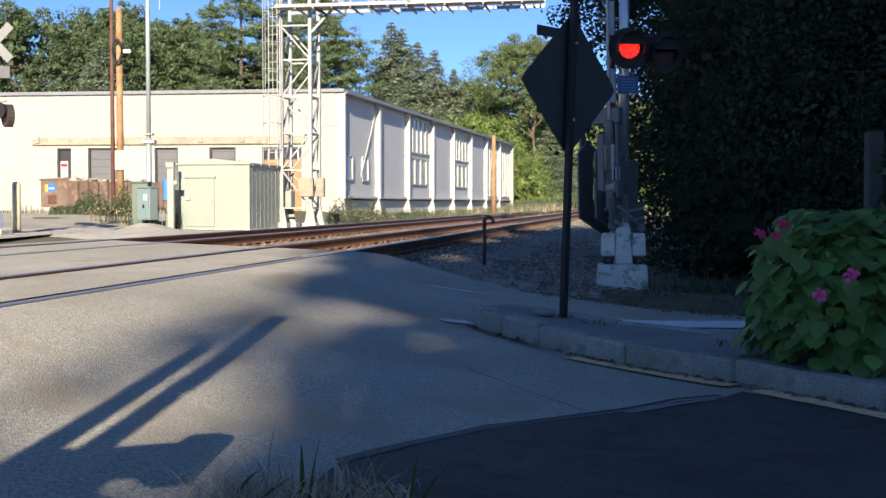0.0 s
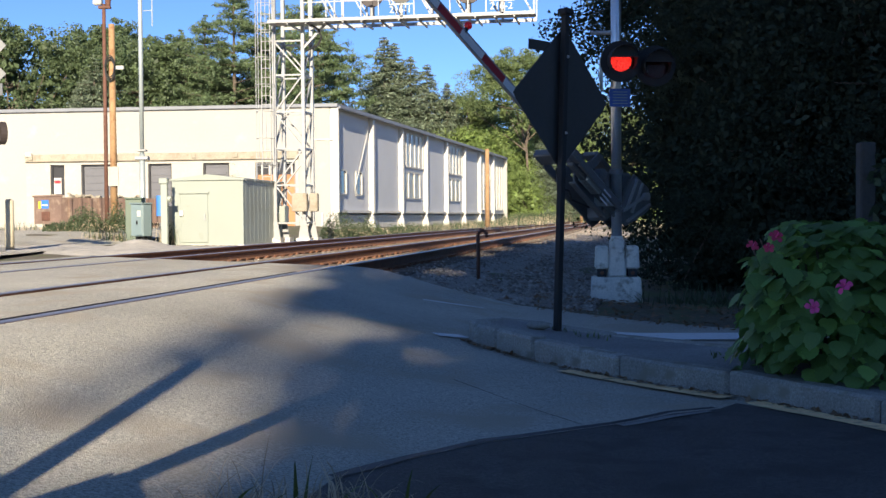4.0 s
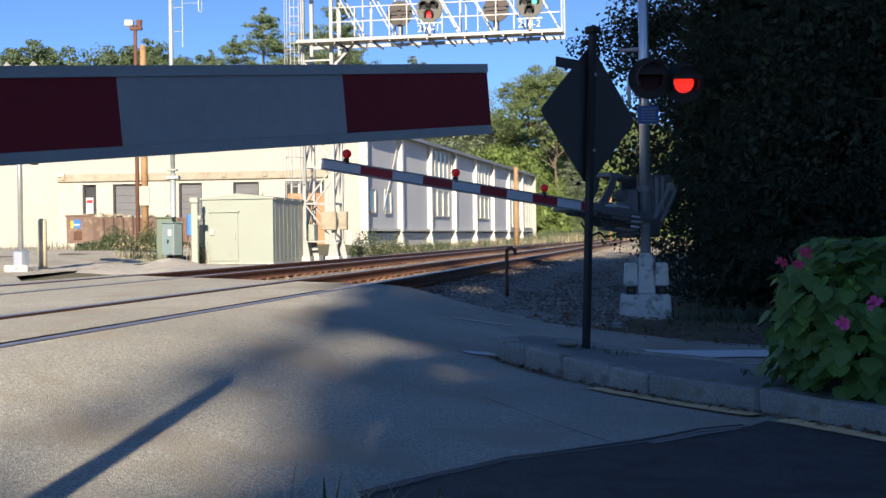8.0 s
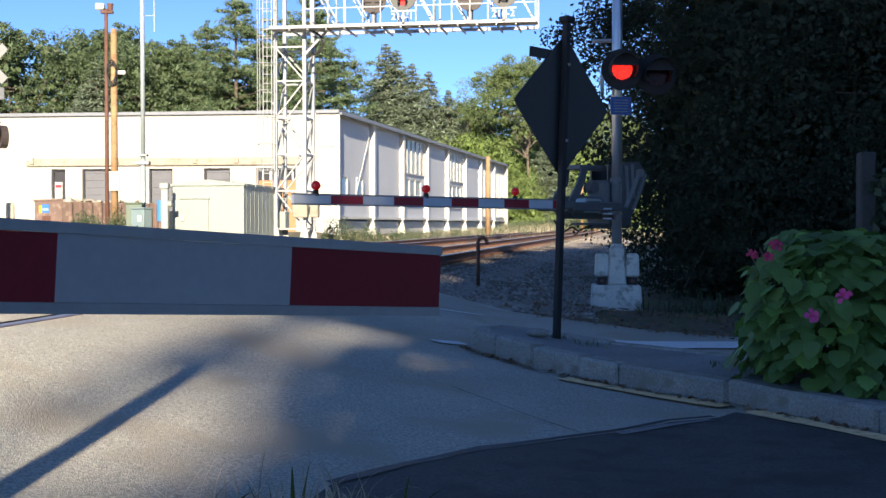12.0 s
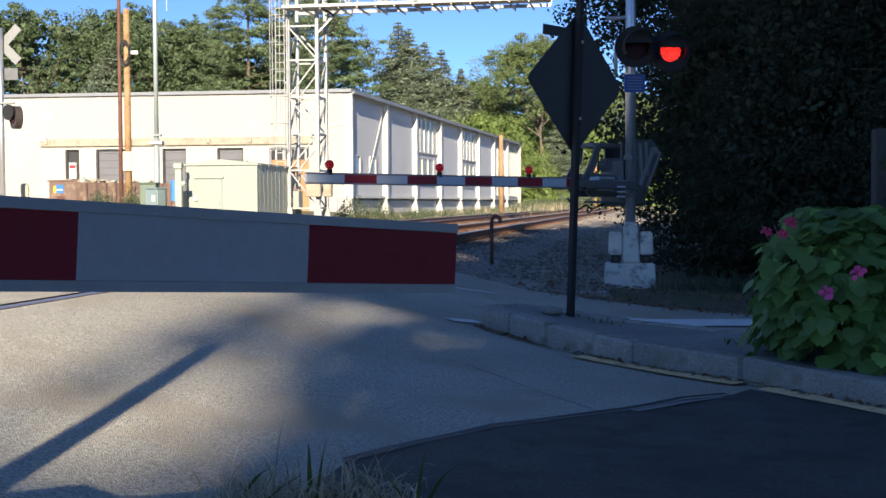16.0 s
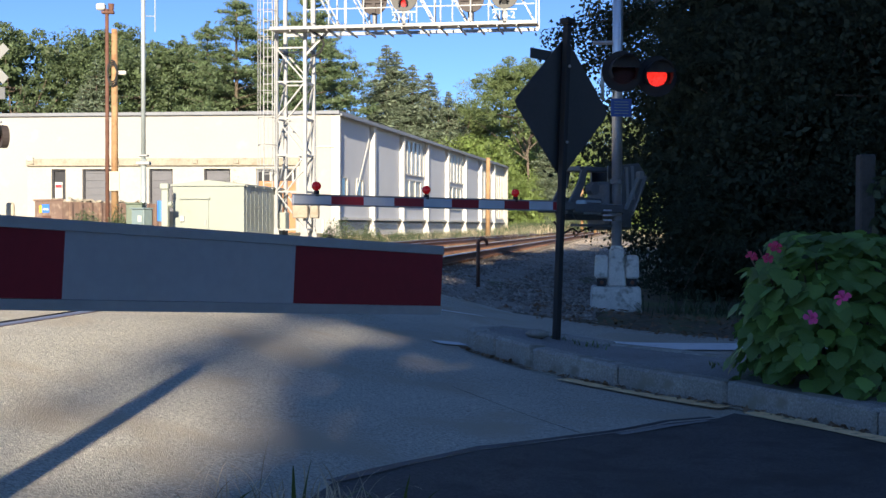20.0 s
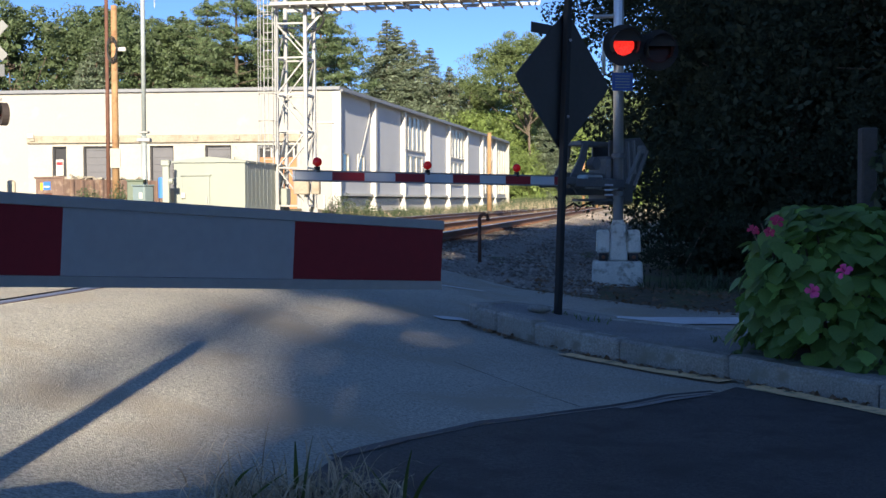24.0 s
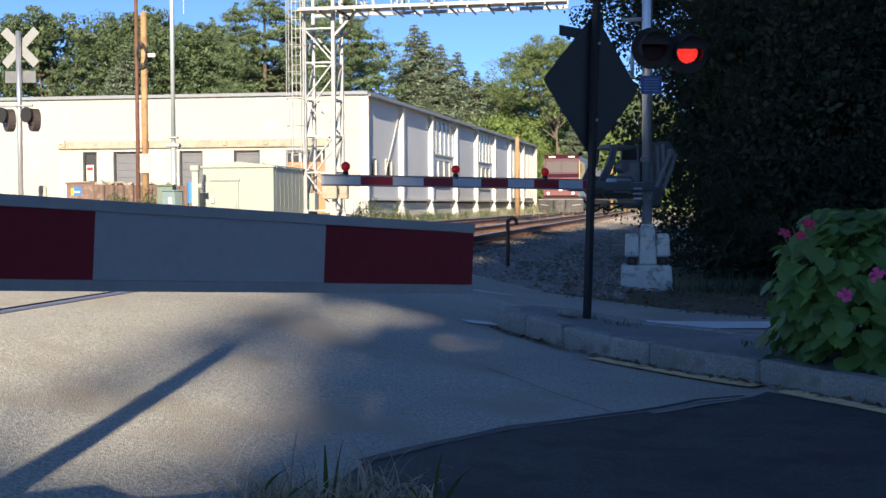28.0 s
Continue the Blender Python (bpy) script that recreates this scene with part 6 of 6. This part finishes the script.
def bush():
    rg = random.Random(17)
    c = Vector((2.46, 7.25, 0.09))
    b = root("hibiscus_bush", Matrix.Translation(c), "leafy green hibiscus bush with pink flowers on the island", "bush")
    lm, pm, pd = leaf_shape(), petal_shape(M["petal"]), petal_shape(M["petal_deep"])
    bm = bmesh.new()
    for k in range(26):
        a = rg.uniform(0, 6.28)
        e = Vector((0.55 * math.cos(a) * rg.uniform(0.3, 1), 0.5 * math.sin(a) * rg.uniform(0.3, 1), rg.uniform(0.5, 0.95)))
        limb(bm, (0.1 * math.cos(a), 0.1 * math.sin(a), -0.02), e, 0.012, 0.005, 5)
    part("stems", bm, M["bark"], b)
    def spot(front):
        """A place on the bush's outside: a tall uneven dome, fuller low down."""
        while True:
            a, z = rg.uniform(0, 6.283), rg.uniform(0.0, 1.0)
            if (math.sin(a) < 0.25) == front:
                break
        r = 0.66 * (1 - max(0.0, (z - 0.35) / 0.72) ** 2.2) ** 0.5 * (0.9 + 0.1 * min(1, z / 0.15))
        r *= 1 + 0.13 * math.sin(3 * a + 4 * z) + 0.1 * math.sin(7 * a - 9 * z)
        return a, z, r

    def set_leaf(a, z, r, s):
        p = Vector((r * math.cos(a), r * math.sin(a), 0.05 + z * 0.93))
        pitch = rg.uniform(-1.3, -0.55) + z * 0.45
        return Matrix.Translation(p) @ Matrix.Rotation(a - math.pi / 2 + rg.uniform(-0.6, 0.6), 4, "Z") @ Matrix.Rotation(pitch, 4, "X") @ Matrix.Rotation(rg.uniform(-0.35, 0.35), 4, "Y") @ Matrix.Diagonal((s, s, s, 1))

    for k in range(300):
        a, z, r = spot(True)
        part("leaf", lm, None, b, m=set_leaf(a, z, r * rg.uniform(0.86, 1.02) - 0.05, rg.uniform(0.075, 0.14)))
    # the rest of the foliage, behind and within
    lv, lf = leaf_points()
    verts, faces = [], []
    for k in range(900):
        a, z, r = spot(k % 2 == 0)
        m = set_leaf(a, z, r * rg.uniform(0.45, 0.9), rg.uniform(0.08, 0.14))
        o = len(verts)
        verts += [tuple(m @ Vector(q)) for q in lv]
        faces += [tuple(i + o for i in q) for q in lf]
    tagged(part("inner_leaves", mesh_of("inner_leaves", verts, faces, M["leaf_bush"], True), None, b), kind="stuff")
    # flowers
    for x, y, zz, s in ((-0.38, -0.7, 0.5, 0.043), (-0.21, -0.74, 0.61, 0.045), (0.12, -0.72, 0.8, 0.03), (-0.6, -0.3, 0.83, 0.035), (-0.47, -0.32, 0.88, 0.042), (-0.52, -0.35, 0.82, 0.032), (0.06, -0.73, 0.83, 0.026), (0.2, -0.7, 0.77, 0.045)):
        fl = part("flower", rodm((0, 0, 0), (0, 0, 1.3), 0.09, 0.05, 6), M["petal"], b, "pink hibiscus flower", m=Matrix.Translation((x, y, zz)) @ Euler((rg.uniform(0.8, 1.4), rg.uniform(-0.3, 0.3), rg.uniform(-0.5, 0.5))).to_matrix().to_4x4() @ Matrix.Diagonal((s, s, s, 1)))
        for j in range(5):
            part("petal", pd if s < 0.036 or zz > 0.85 else pm, None, fl, m=Matrix.Rotation(j * 2 * math.pi / 5, 4, "Z") @ Matrix.Rotation(0.25 + rg.uniform(-0.25, 0.35), 4, "X") @ Matrix.Rotation(rg.uniform(-0.3, 0.3), 4, "Y"))


bush()


# ---- grass ----
def blades(name, centres, lens, width, material, rng, lean=0.5):
    """Bent tapering blades from a list of roots, one mesh."""
    c = np.asarray(centres, float)
    k = len(c)
    L = np.asarray(lens)[:, None]
    a = rng.uniform(0, 6.283, k)
    d = np.stack([np.cos(a), np.sin(a), np.zeros(k)], 1)
    w = np.stack([-np.sin(a), np.cos(a), np.zeros(k)], 1) * width
    bend = rng.uniform(0.05, lean, k)[:, None]
    up = np.array([[0, 0, 1.0]])
    rows = []
    for f, ww in ((0, 1.0), (0.35, 0.9), (0.7, 0.6), (1.0, 0.08)):
        ctr = c + up * L * (f - 0.35 * bend * f * f) + d * L * bend * f * f * 1.1
        rows += [ctr - w * ww / 2, ctr + w * ww / 2]
    v = np.stack(rows, 1).reshape(-1, 3)
    f = np.array([(0, 1, 3, 2), (2, 3, 5, 4), (4, 5, 7, 6)])
    f = (f[None] + 8 * np.arange(k)[:, None, None]).reshape(-1, 4)
    me = bpy.data.meshes.new(name)
    me.vertices.add(len(v))
    me.vertices.foreach_set("co", v.ravel())
    me.loops.add(f.size)
    me.loops.foreach_set("vertex_index", f.ravel().astype(np.int32))
    me.polygons.add(len(f))
    me.polygons.foreach_set("loop_start", np.arange(0, f.size, 4, dtype=np.int32))
    me.update(calc_edges=True)
    me.materials.append(material)
    return me


rg2 = np.random.default_rng(51)


def tuft(name, label, x, y, rx, ry, n, l0, l1, width, material, zf=land_z, lean=0.6, category="grass"):
    px, py = x + rg2.normal(size=n) * rx, y + rg2.normal(size=n) * ry
    z = [zf(a, b) - 0.02 for a, b in zip(px, py)]
    ob = part(name, blades(name, np.stack([px, py, z], 1), rg2.uniform(l0, l1, n), width, material, rg2, lean))
    return tagged(ob, label, category, kind="stuff")


def curled(name, label, roots, material, width, lo, hi, curl, rng, seg=8, tilt=0.35):
    """Loose blades that rise and curl over, each with its own bend."""
    verts, faces = [], []
    for x, y in roots:
        h, a = rng.uniform(lo, hi), rng.uniform(0, 6.283)
        d, sd = Vector((math.cos(a), math.sin(a), 0)), Vector((-math.sin(a), math.cos(a), 0))
        p, ang = Vector((x, y, road_z(x, y) - 0.01)), rng.uniform(0.0, tilt)
        bend = rng.uniform(0.2, 1.0) * curl / seg
        o = len(verts)
        for i in range(seg + 1):
            w = width * (1 - (i / seg) ** 2 * 0.85) * 0.5
            verts += [tuple(p - sd * w), tuple(p + sd * w)]
            p = p + (d * math.sin(ang) + Vector((0, 0, math.cos(ang)))) * (h / seg)
            ang += bend * (0.4 + 1.4 * i / seg)
            sd = (sd + d * rng.uniform(-0.25, 0.25)).normalized()
        faces += [(o + 2 * i, o + 2 * i + 1, o + 2 * i + 3, o + 2 * i + 2) for i in range(seg)]
    return tagged(part(name, mesh_of(name, verts, faces, material)), label, "grass", kind="stuff")


rv = random.Random(61)
clump_at = lambda n, sx, sy: [(rv.choice((-0.68, -0.52, -0.4, -0.36, -0.2)) + rv.gauss(0, sx), 3.95 + rv.gauss(0, sy)) for k in range(n)]
curled("verge_grass", "dry straw-coloured grass curling on the verge", clump_at(300, 0.075, 0.12), M["straw"], 0.0075, 0.12, 0.27, 5.5, rv, tilt=0.7)
curled("verge_grass", "thin pale dead stalks on the verge", clump_at(60, 0.09, 0.1), M["straw"], 0.005, 0.2, 0.31, 2.4, rv, tilt=0.5)
curled("verge_grass", "broad green grass blades on the verge", [(x + rv.gauss(0, 0.03), 3.95 + rv.gauss(0, 0.06)) for x in (-0.72, -0.66, -0.45, -0.42, -0.4, -0.3, -0.17, -0.13, -0.1, -0.06)], M["grass"], 0.02, 0.2, 0.33, 1.0, rv, tilt=0.9)


def weed_bush(label, x, y, r, h, n, leaf, material):
    """A low uneven clump of weeds on thin stalks."""
    ang = rg2.uniform(0, 6.283, n)
    rad = r * np.sqrt(rg2.uniform(0, 1, n))
    hh = h * (1 - (rad / r) ** 2 * 0.7) * (0.7 + 0.5 * np.sin(ang * 3 + x) ** 2)
    pz = rg2.uniform(0.0, 1.0, n) ** 0.7 * hh
    pts = np.stack([x + rad * np.cos(ang), y + rad * np.sin(ang), land_z(x, y) + pz], 1)
    ob = part("weed_clump", leaves("weed_clump", pts, leaf * rg2.uniform(0.5, 1.3, n), material, rg2, flat=-0.3, long=2.6))
    return tagged(ob, label, "weeds", kind="stuff")


for x, y, r, h, n in ((-4.1, 49.5, 0.8, 1.15, 1500), (-3.0, 50.5, 0.8, 0.85, 1300), (-12.9, 43.6, 0.7, 0.9, 1800), (-11.9, 44.2, 0.5, 1.05, 1200), (-1.6, 58, 1.2, 0.6, 1200), (-13.9, 44.0, 0.7, 0.4, 800), (-12.3, 70.5, 0.7, 4.0, 500)):
    weed_bush("scrubby green and brown weeds beside the tracks", x, y, r, h, n * 2, 0.034, M["weeds"])
    weed_bush("dead straw-coloured stalks among the weeds", x + 0.3, y - 0.2, r * 1.1, h * 0.7, n // 4, 0.025, M["straw"])
for x, y, rx, ry, n, a, b in ((-0.5, 66, 2.0, 2.5, 500, 0.2, 0.6), (0.6, 80, 1.2, 7, 900, 0.2, 0.7), (4.5, 100, 1.4, 9, 1200, 0.3, 0.9), (8.0, 114, 0.8, 6, 2200, 0.5, 1.3), (10.2, 130, 1.2, 6, 2600, 0.6, 1.6), (23, 136, 2.0, 7, 900, 0.5, 1.3), (-10.9, 39.6, 0.4, 0.3, 90, 0.3, 0.6), (-16, 51, 2.0, 1.0, 260, 0.15, 0.5), (-8.95, 39.3, 0.12, 0.12, 60, 0.5, 1.1)):
    tuft("weeds", "tall dry weeds and grass along the far side of the tracks", x, y, rx, ry, n, a, b, 0.025, M["weeds"], category="weeds")
    tuft("weeds", "straw-coloured dead grass along the far side of the tracks", x, y, rx * 1.1, ry * 1.1, n, a * 0.6, b * 0.8, 0.02, M["straw"], category="weeds")

# fallen leaves along the shaded verge and the kerb
n = 1500
lq = rg2.uniform(-1.2, 3.0, n)
ls = np.interp(lq, [a for a, b in EDGE], [b for a, b in EDGE]) + rg2.uniform(-0.35, 1.6, n) ** 1.0
lp = np.array([qs(a, b) for a, b in zip(lq, ls)])
lp[:, 2] = [prof(LAND_Q, a) + land_extra(a, b) + 0.005 if b > edge_s(a) + 0.2 else prof(ROAD_Q, a) + 0.015 for a, b in zip(lq, ls)]
tagged(part("leaf_litter", leaves("leaf_litter", lp, rg2.uniform(0.02, 0.05, n), M["litter"], rg2, flat=0.85)), "brown fallen leaves along the road edge", "leaf litter", kind="stuff")
n = 240
f = rg2.uniform(0, 1, n)
fx, fy = np.interp(f, [0, 0.1, 0.25, 0.4, 0.6, 0.8, 1], [p[0] for p in FRONT[1:8]]), np.interp(f, [0, 0.1, 0.25, 0.4, 0.6, 0.8, 1], [p[1] for p in FRONT[1:8]])
off = rg2.uniform(0.0, 0.08, n)
lp = np.stack([fx - off * 0.85, fy - off * 0.5, [road_z(a, b) + 0.02 for a, b in zip(fx, fy)]], 1)
tagged(part("leaf_litter", leaves("leaf_litter", lp, rg2.uniform(0.015, 0.045, n), M["litter"], rg2, flat=0.85)), "brown debris in the gutter along the kerb", "leaf litter", kind="stuff")
for x, y, rx_, n in ((3.2, 13.9, 0.35, 500), (4.2, 13.3, 0.5, 700), (5.3, 12.6, 0.6, 700)):
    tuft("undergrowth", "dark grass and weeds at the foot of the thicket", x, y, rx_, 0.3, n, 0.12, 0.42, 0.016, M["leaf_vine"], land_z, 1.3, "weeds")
for x, y, n, h in ((1.2, 9.1, 22, 0.08), (1.0, 9.42, 10, 0.06), (1.9, 8.0, 10, 0.06)):
    tuft("kerb_weeds", "small green weeds on the traffic island", x, y, 0.07, 0.07, n, 0.04, h, 0.012, M["grass"], kerb_top, 1.2, "weeds")

# weathered fence post with vines beside the flowering bush
p = root("fence_post", Matrix.Translation((3.34, 9.2, 0.0)), "grey weathered timber fence post overgrown with vines", "fence post")
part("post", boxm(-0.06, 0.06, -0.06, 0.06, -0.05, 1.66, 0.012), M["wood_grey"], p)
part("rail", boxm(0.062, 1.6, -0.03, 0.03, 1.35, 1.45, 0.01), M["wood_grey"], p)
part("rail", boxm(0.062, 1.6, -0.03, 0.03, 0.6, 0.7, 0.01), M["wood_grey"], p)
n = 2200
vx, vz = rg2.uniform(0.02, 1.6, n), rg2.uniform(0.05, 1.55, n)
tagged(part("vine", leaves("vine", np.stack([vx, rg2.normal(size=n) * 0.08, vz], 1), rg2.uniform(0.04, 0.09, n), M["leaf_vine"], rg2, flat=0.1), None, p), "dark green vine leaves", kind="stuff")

# leafy bough hanging into view beside the gate mast
b = root("hanging_bough", Matrix.Translation((2.6, 15.2, 3.1)), "leafy bough hanging beside the gate mast", "branch")
bm = bmesh.new()
tips = []
for k in range(9):
    e = Vector((-rg2.uniform(0.3, 1.15), rg2.uniform(-0.3, 0.3), rg2.uniform(-0.15, 0.75)))
    rod(bm, (0.25, 0, 0.9), e, 0.012, 0.003, 5)
    tips.append(e)
part("twigs", bm, M["bark"], b)
n = 3000
tp = np.array(tips)[rg2.integers(0, len(tips), n)]
u = rg2.uniform(0.2, 1.05, n)[:, None]
pos = np.array([0.25, 0, 0.9]) * (1 - u) + tp * u + rg2.normal(size=(n, 3)) * 0.085
part("foliage", leaves("foliage", pos, rg2.uniform(0.02, 0.045, n), M["leaf_shaded"], rg2, flat=0.2, long=1.9), None, b)


# ---- what moves ----
def motions():
    far = ((0.0, 88), (0.4, 87), (1.0, 69), (2.0, 58), (3.0, 47), (3.5, 41), (5.5, 23.5), (6.0, 19.8), (6.5, 15.5), (7.0, 11.9), (7.5, 8.8), (8.0, 5.8), (9.0, 2.4), (10.0, 1.1), (11.0, 0.2), (28.0, 0.2))
    base = Matrix.Translation(PIV - gm.matrix_basis.translation) @ Matrix.Rotation(AROT + math.pi, 4, "Z")
    walk(far_arm, [(t, base @ Matrix.Rotation(radians(-a), 4, "Y")) for t, a in far])
    # angle, turn, and the play of the hinge
    near = ((0.0, 88.5, 0, 0, 0, 0), (0.5, 86, 0, 0, 0, 0), (1.0, 77.5, 0, 0, 0, 0), (2.0, 67, 0, 0, 0, 0), (3.0, 57, 0, 0, 0, 0), (4.5, 40, 0.2, 0, 0, 0), (6.0, 24, 0.4, 0.01, 0.01, 0.03),
            (7.0, 13.6, 0.7, 0.03, 0.03, 0.09), (7.5, 9.6, 0.5, 0.039, 0.03, 0.105), (8.0, 5.34, -0.5, 0.057, -0.025, 0.068), (8.5, 3.19, -0.46, 0.041, -0.004, 0.047), (9.0, 1.19, 0.69, 0.013, 0.028, 0.034),
            (9.5, -0.72, 0.25, 0.013, 0.006, 0.018), (10.0, -2.59, -0.1, 0.008, -0.014, 0.006), (10.5, -3.4, 0, 0, 0, 0), (28.0, -3.4, 0, 0, 0, 0))
    base = PIV2 - gn.matrix_basis.translation
    walk(near_arm, [(t, Matrix.Translation(base + Vector((dx, dy, dz))) @ Matrix.Rotation(AROT - radians(y), 4, "Z") @ Matrix.Rotation(radians(-a), 4, "Y")) for t, a, y, dx, dy, dz in near])
    # the two lamps flash in turn: the added shutters cover the lit lenses
    half, first = 0.55, 0.11
    open_a = 88
    for pair, lit_even in ((shL, True), (shR, False)):
        for leaf, sgn in zip(pair, (-1, 1)):
            rest = leaf.matrix_basis.copy()
            turn = lambda on: rest @ Matrix.Rotation(radians(-sgn * open_a if on else 0), 4, "Z")
            rows, k, on = [(0.0, turn(lit_even))], 0, lit_even
            while first + k * half < 27.9:
                t = first + k * half
                rows += [(t, turn(on)), (t + 1 / 30, turn(not on))]
                on = not on
                k += 1
            walk(leaf, rows + [(28.0, turn(on))])
    # the train runs in on the far track
    speed, y_end = 31.0, 89.0
    for thing, back in [(loco, 0.0)] + [(c, 17.6 + 26.1 * k) for k, c in enumerate(coaches)]:
        rows = []
        for t in (0.0, 24.0, 26.0, 27.0, 28.0):
            s = (y_end + 1.1) / ES.y + back + speed * (28.0 - t)
            rows.append((t, Matrix.Translation(qs(TRACKS[1] - 0.3, s, RAIL_Z)) @ Matrix.Rotation(-TA, 4, "Z")))
        walk(thing, rows)


motions()
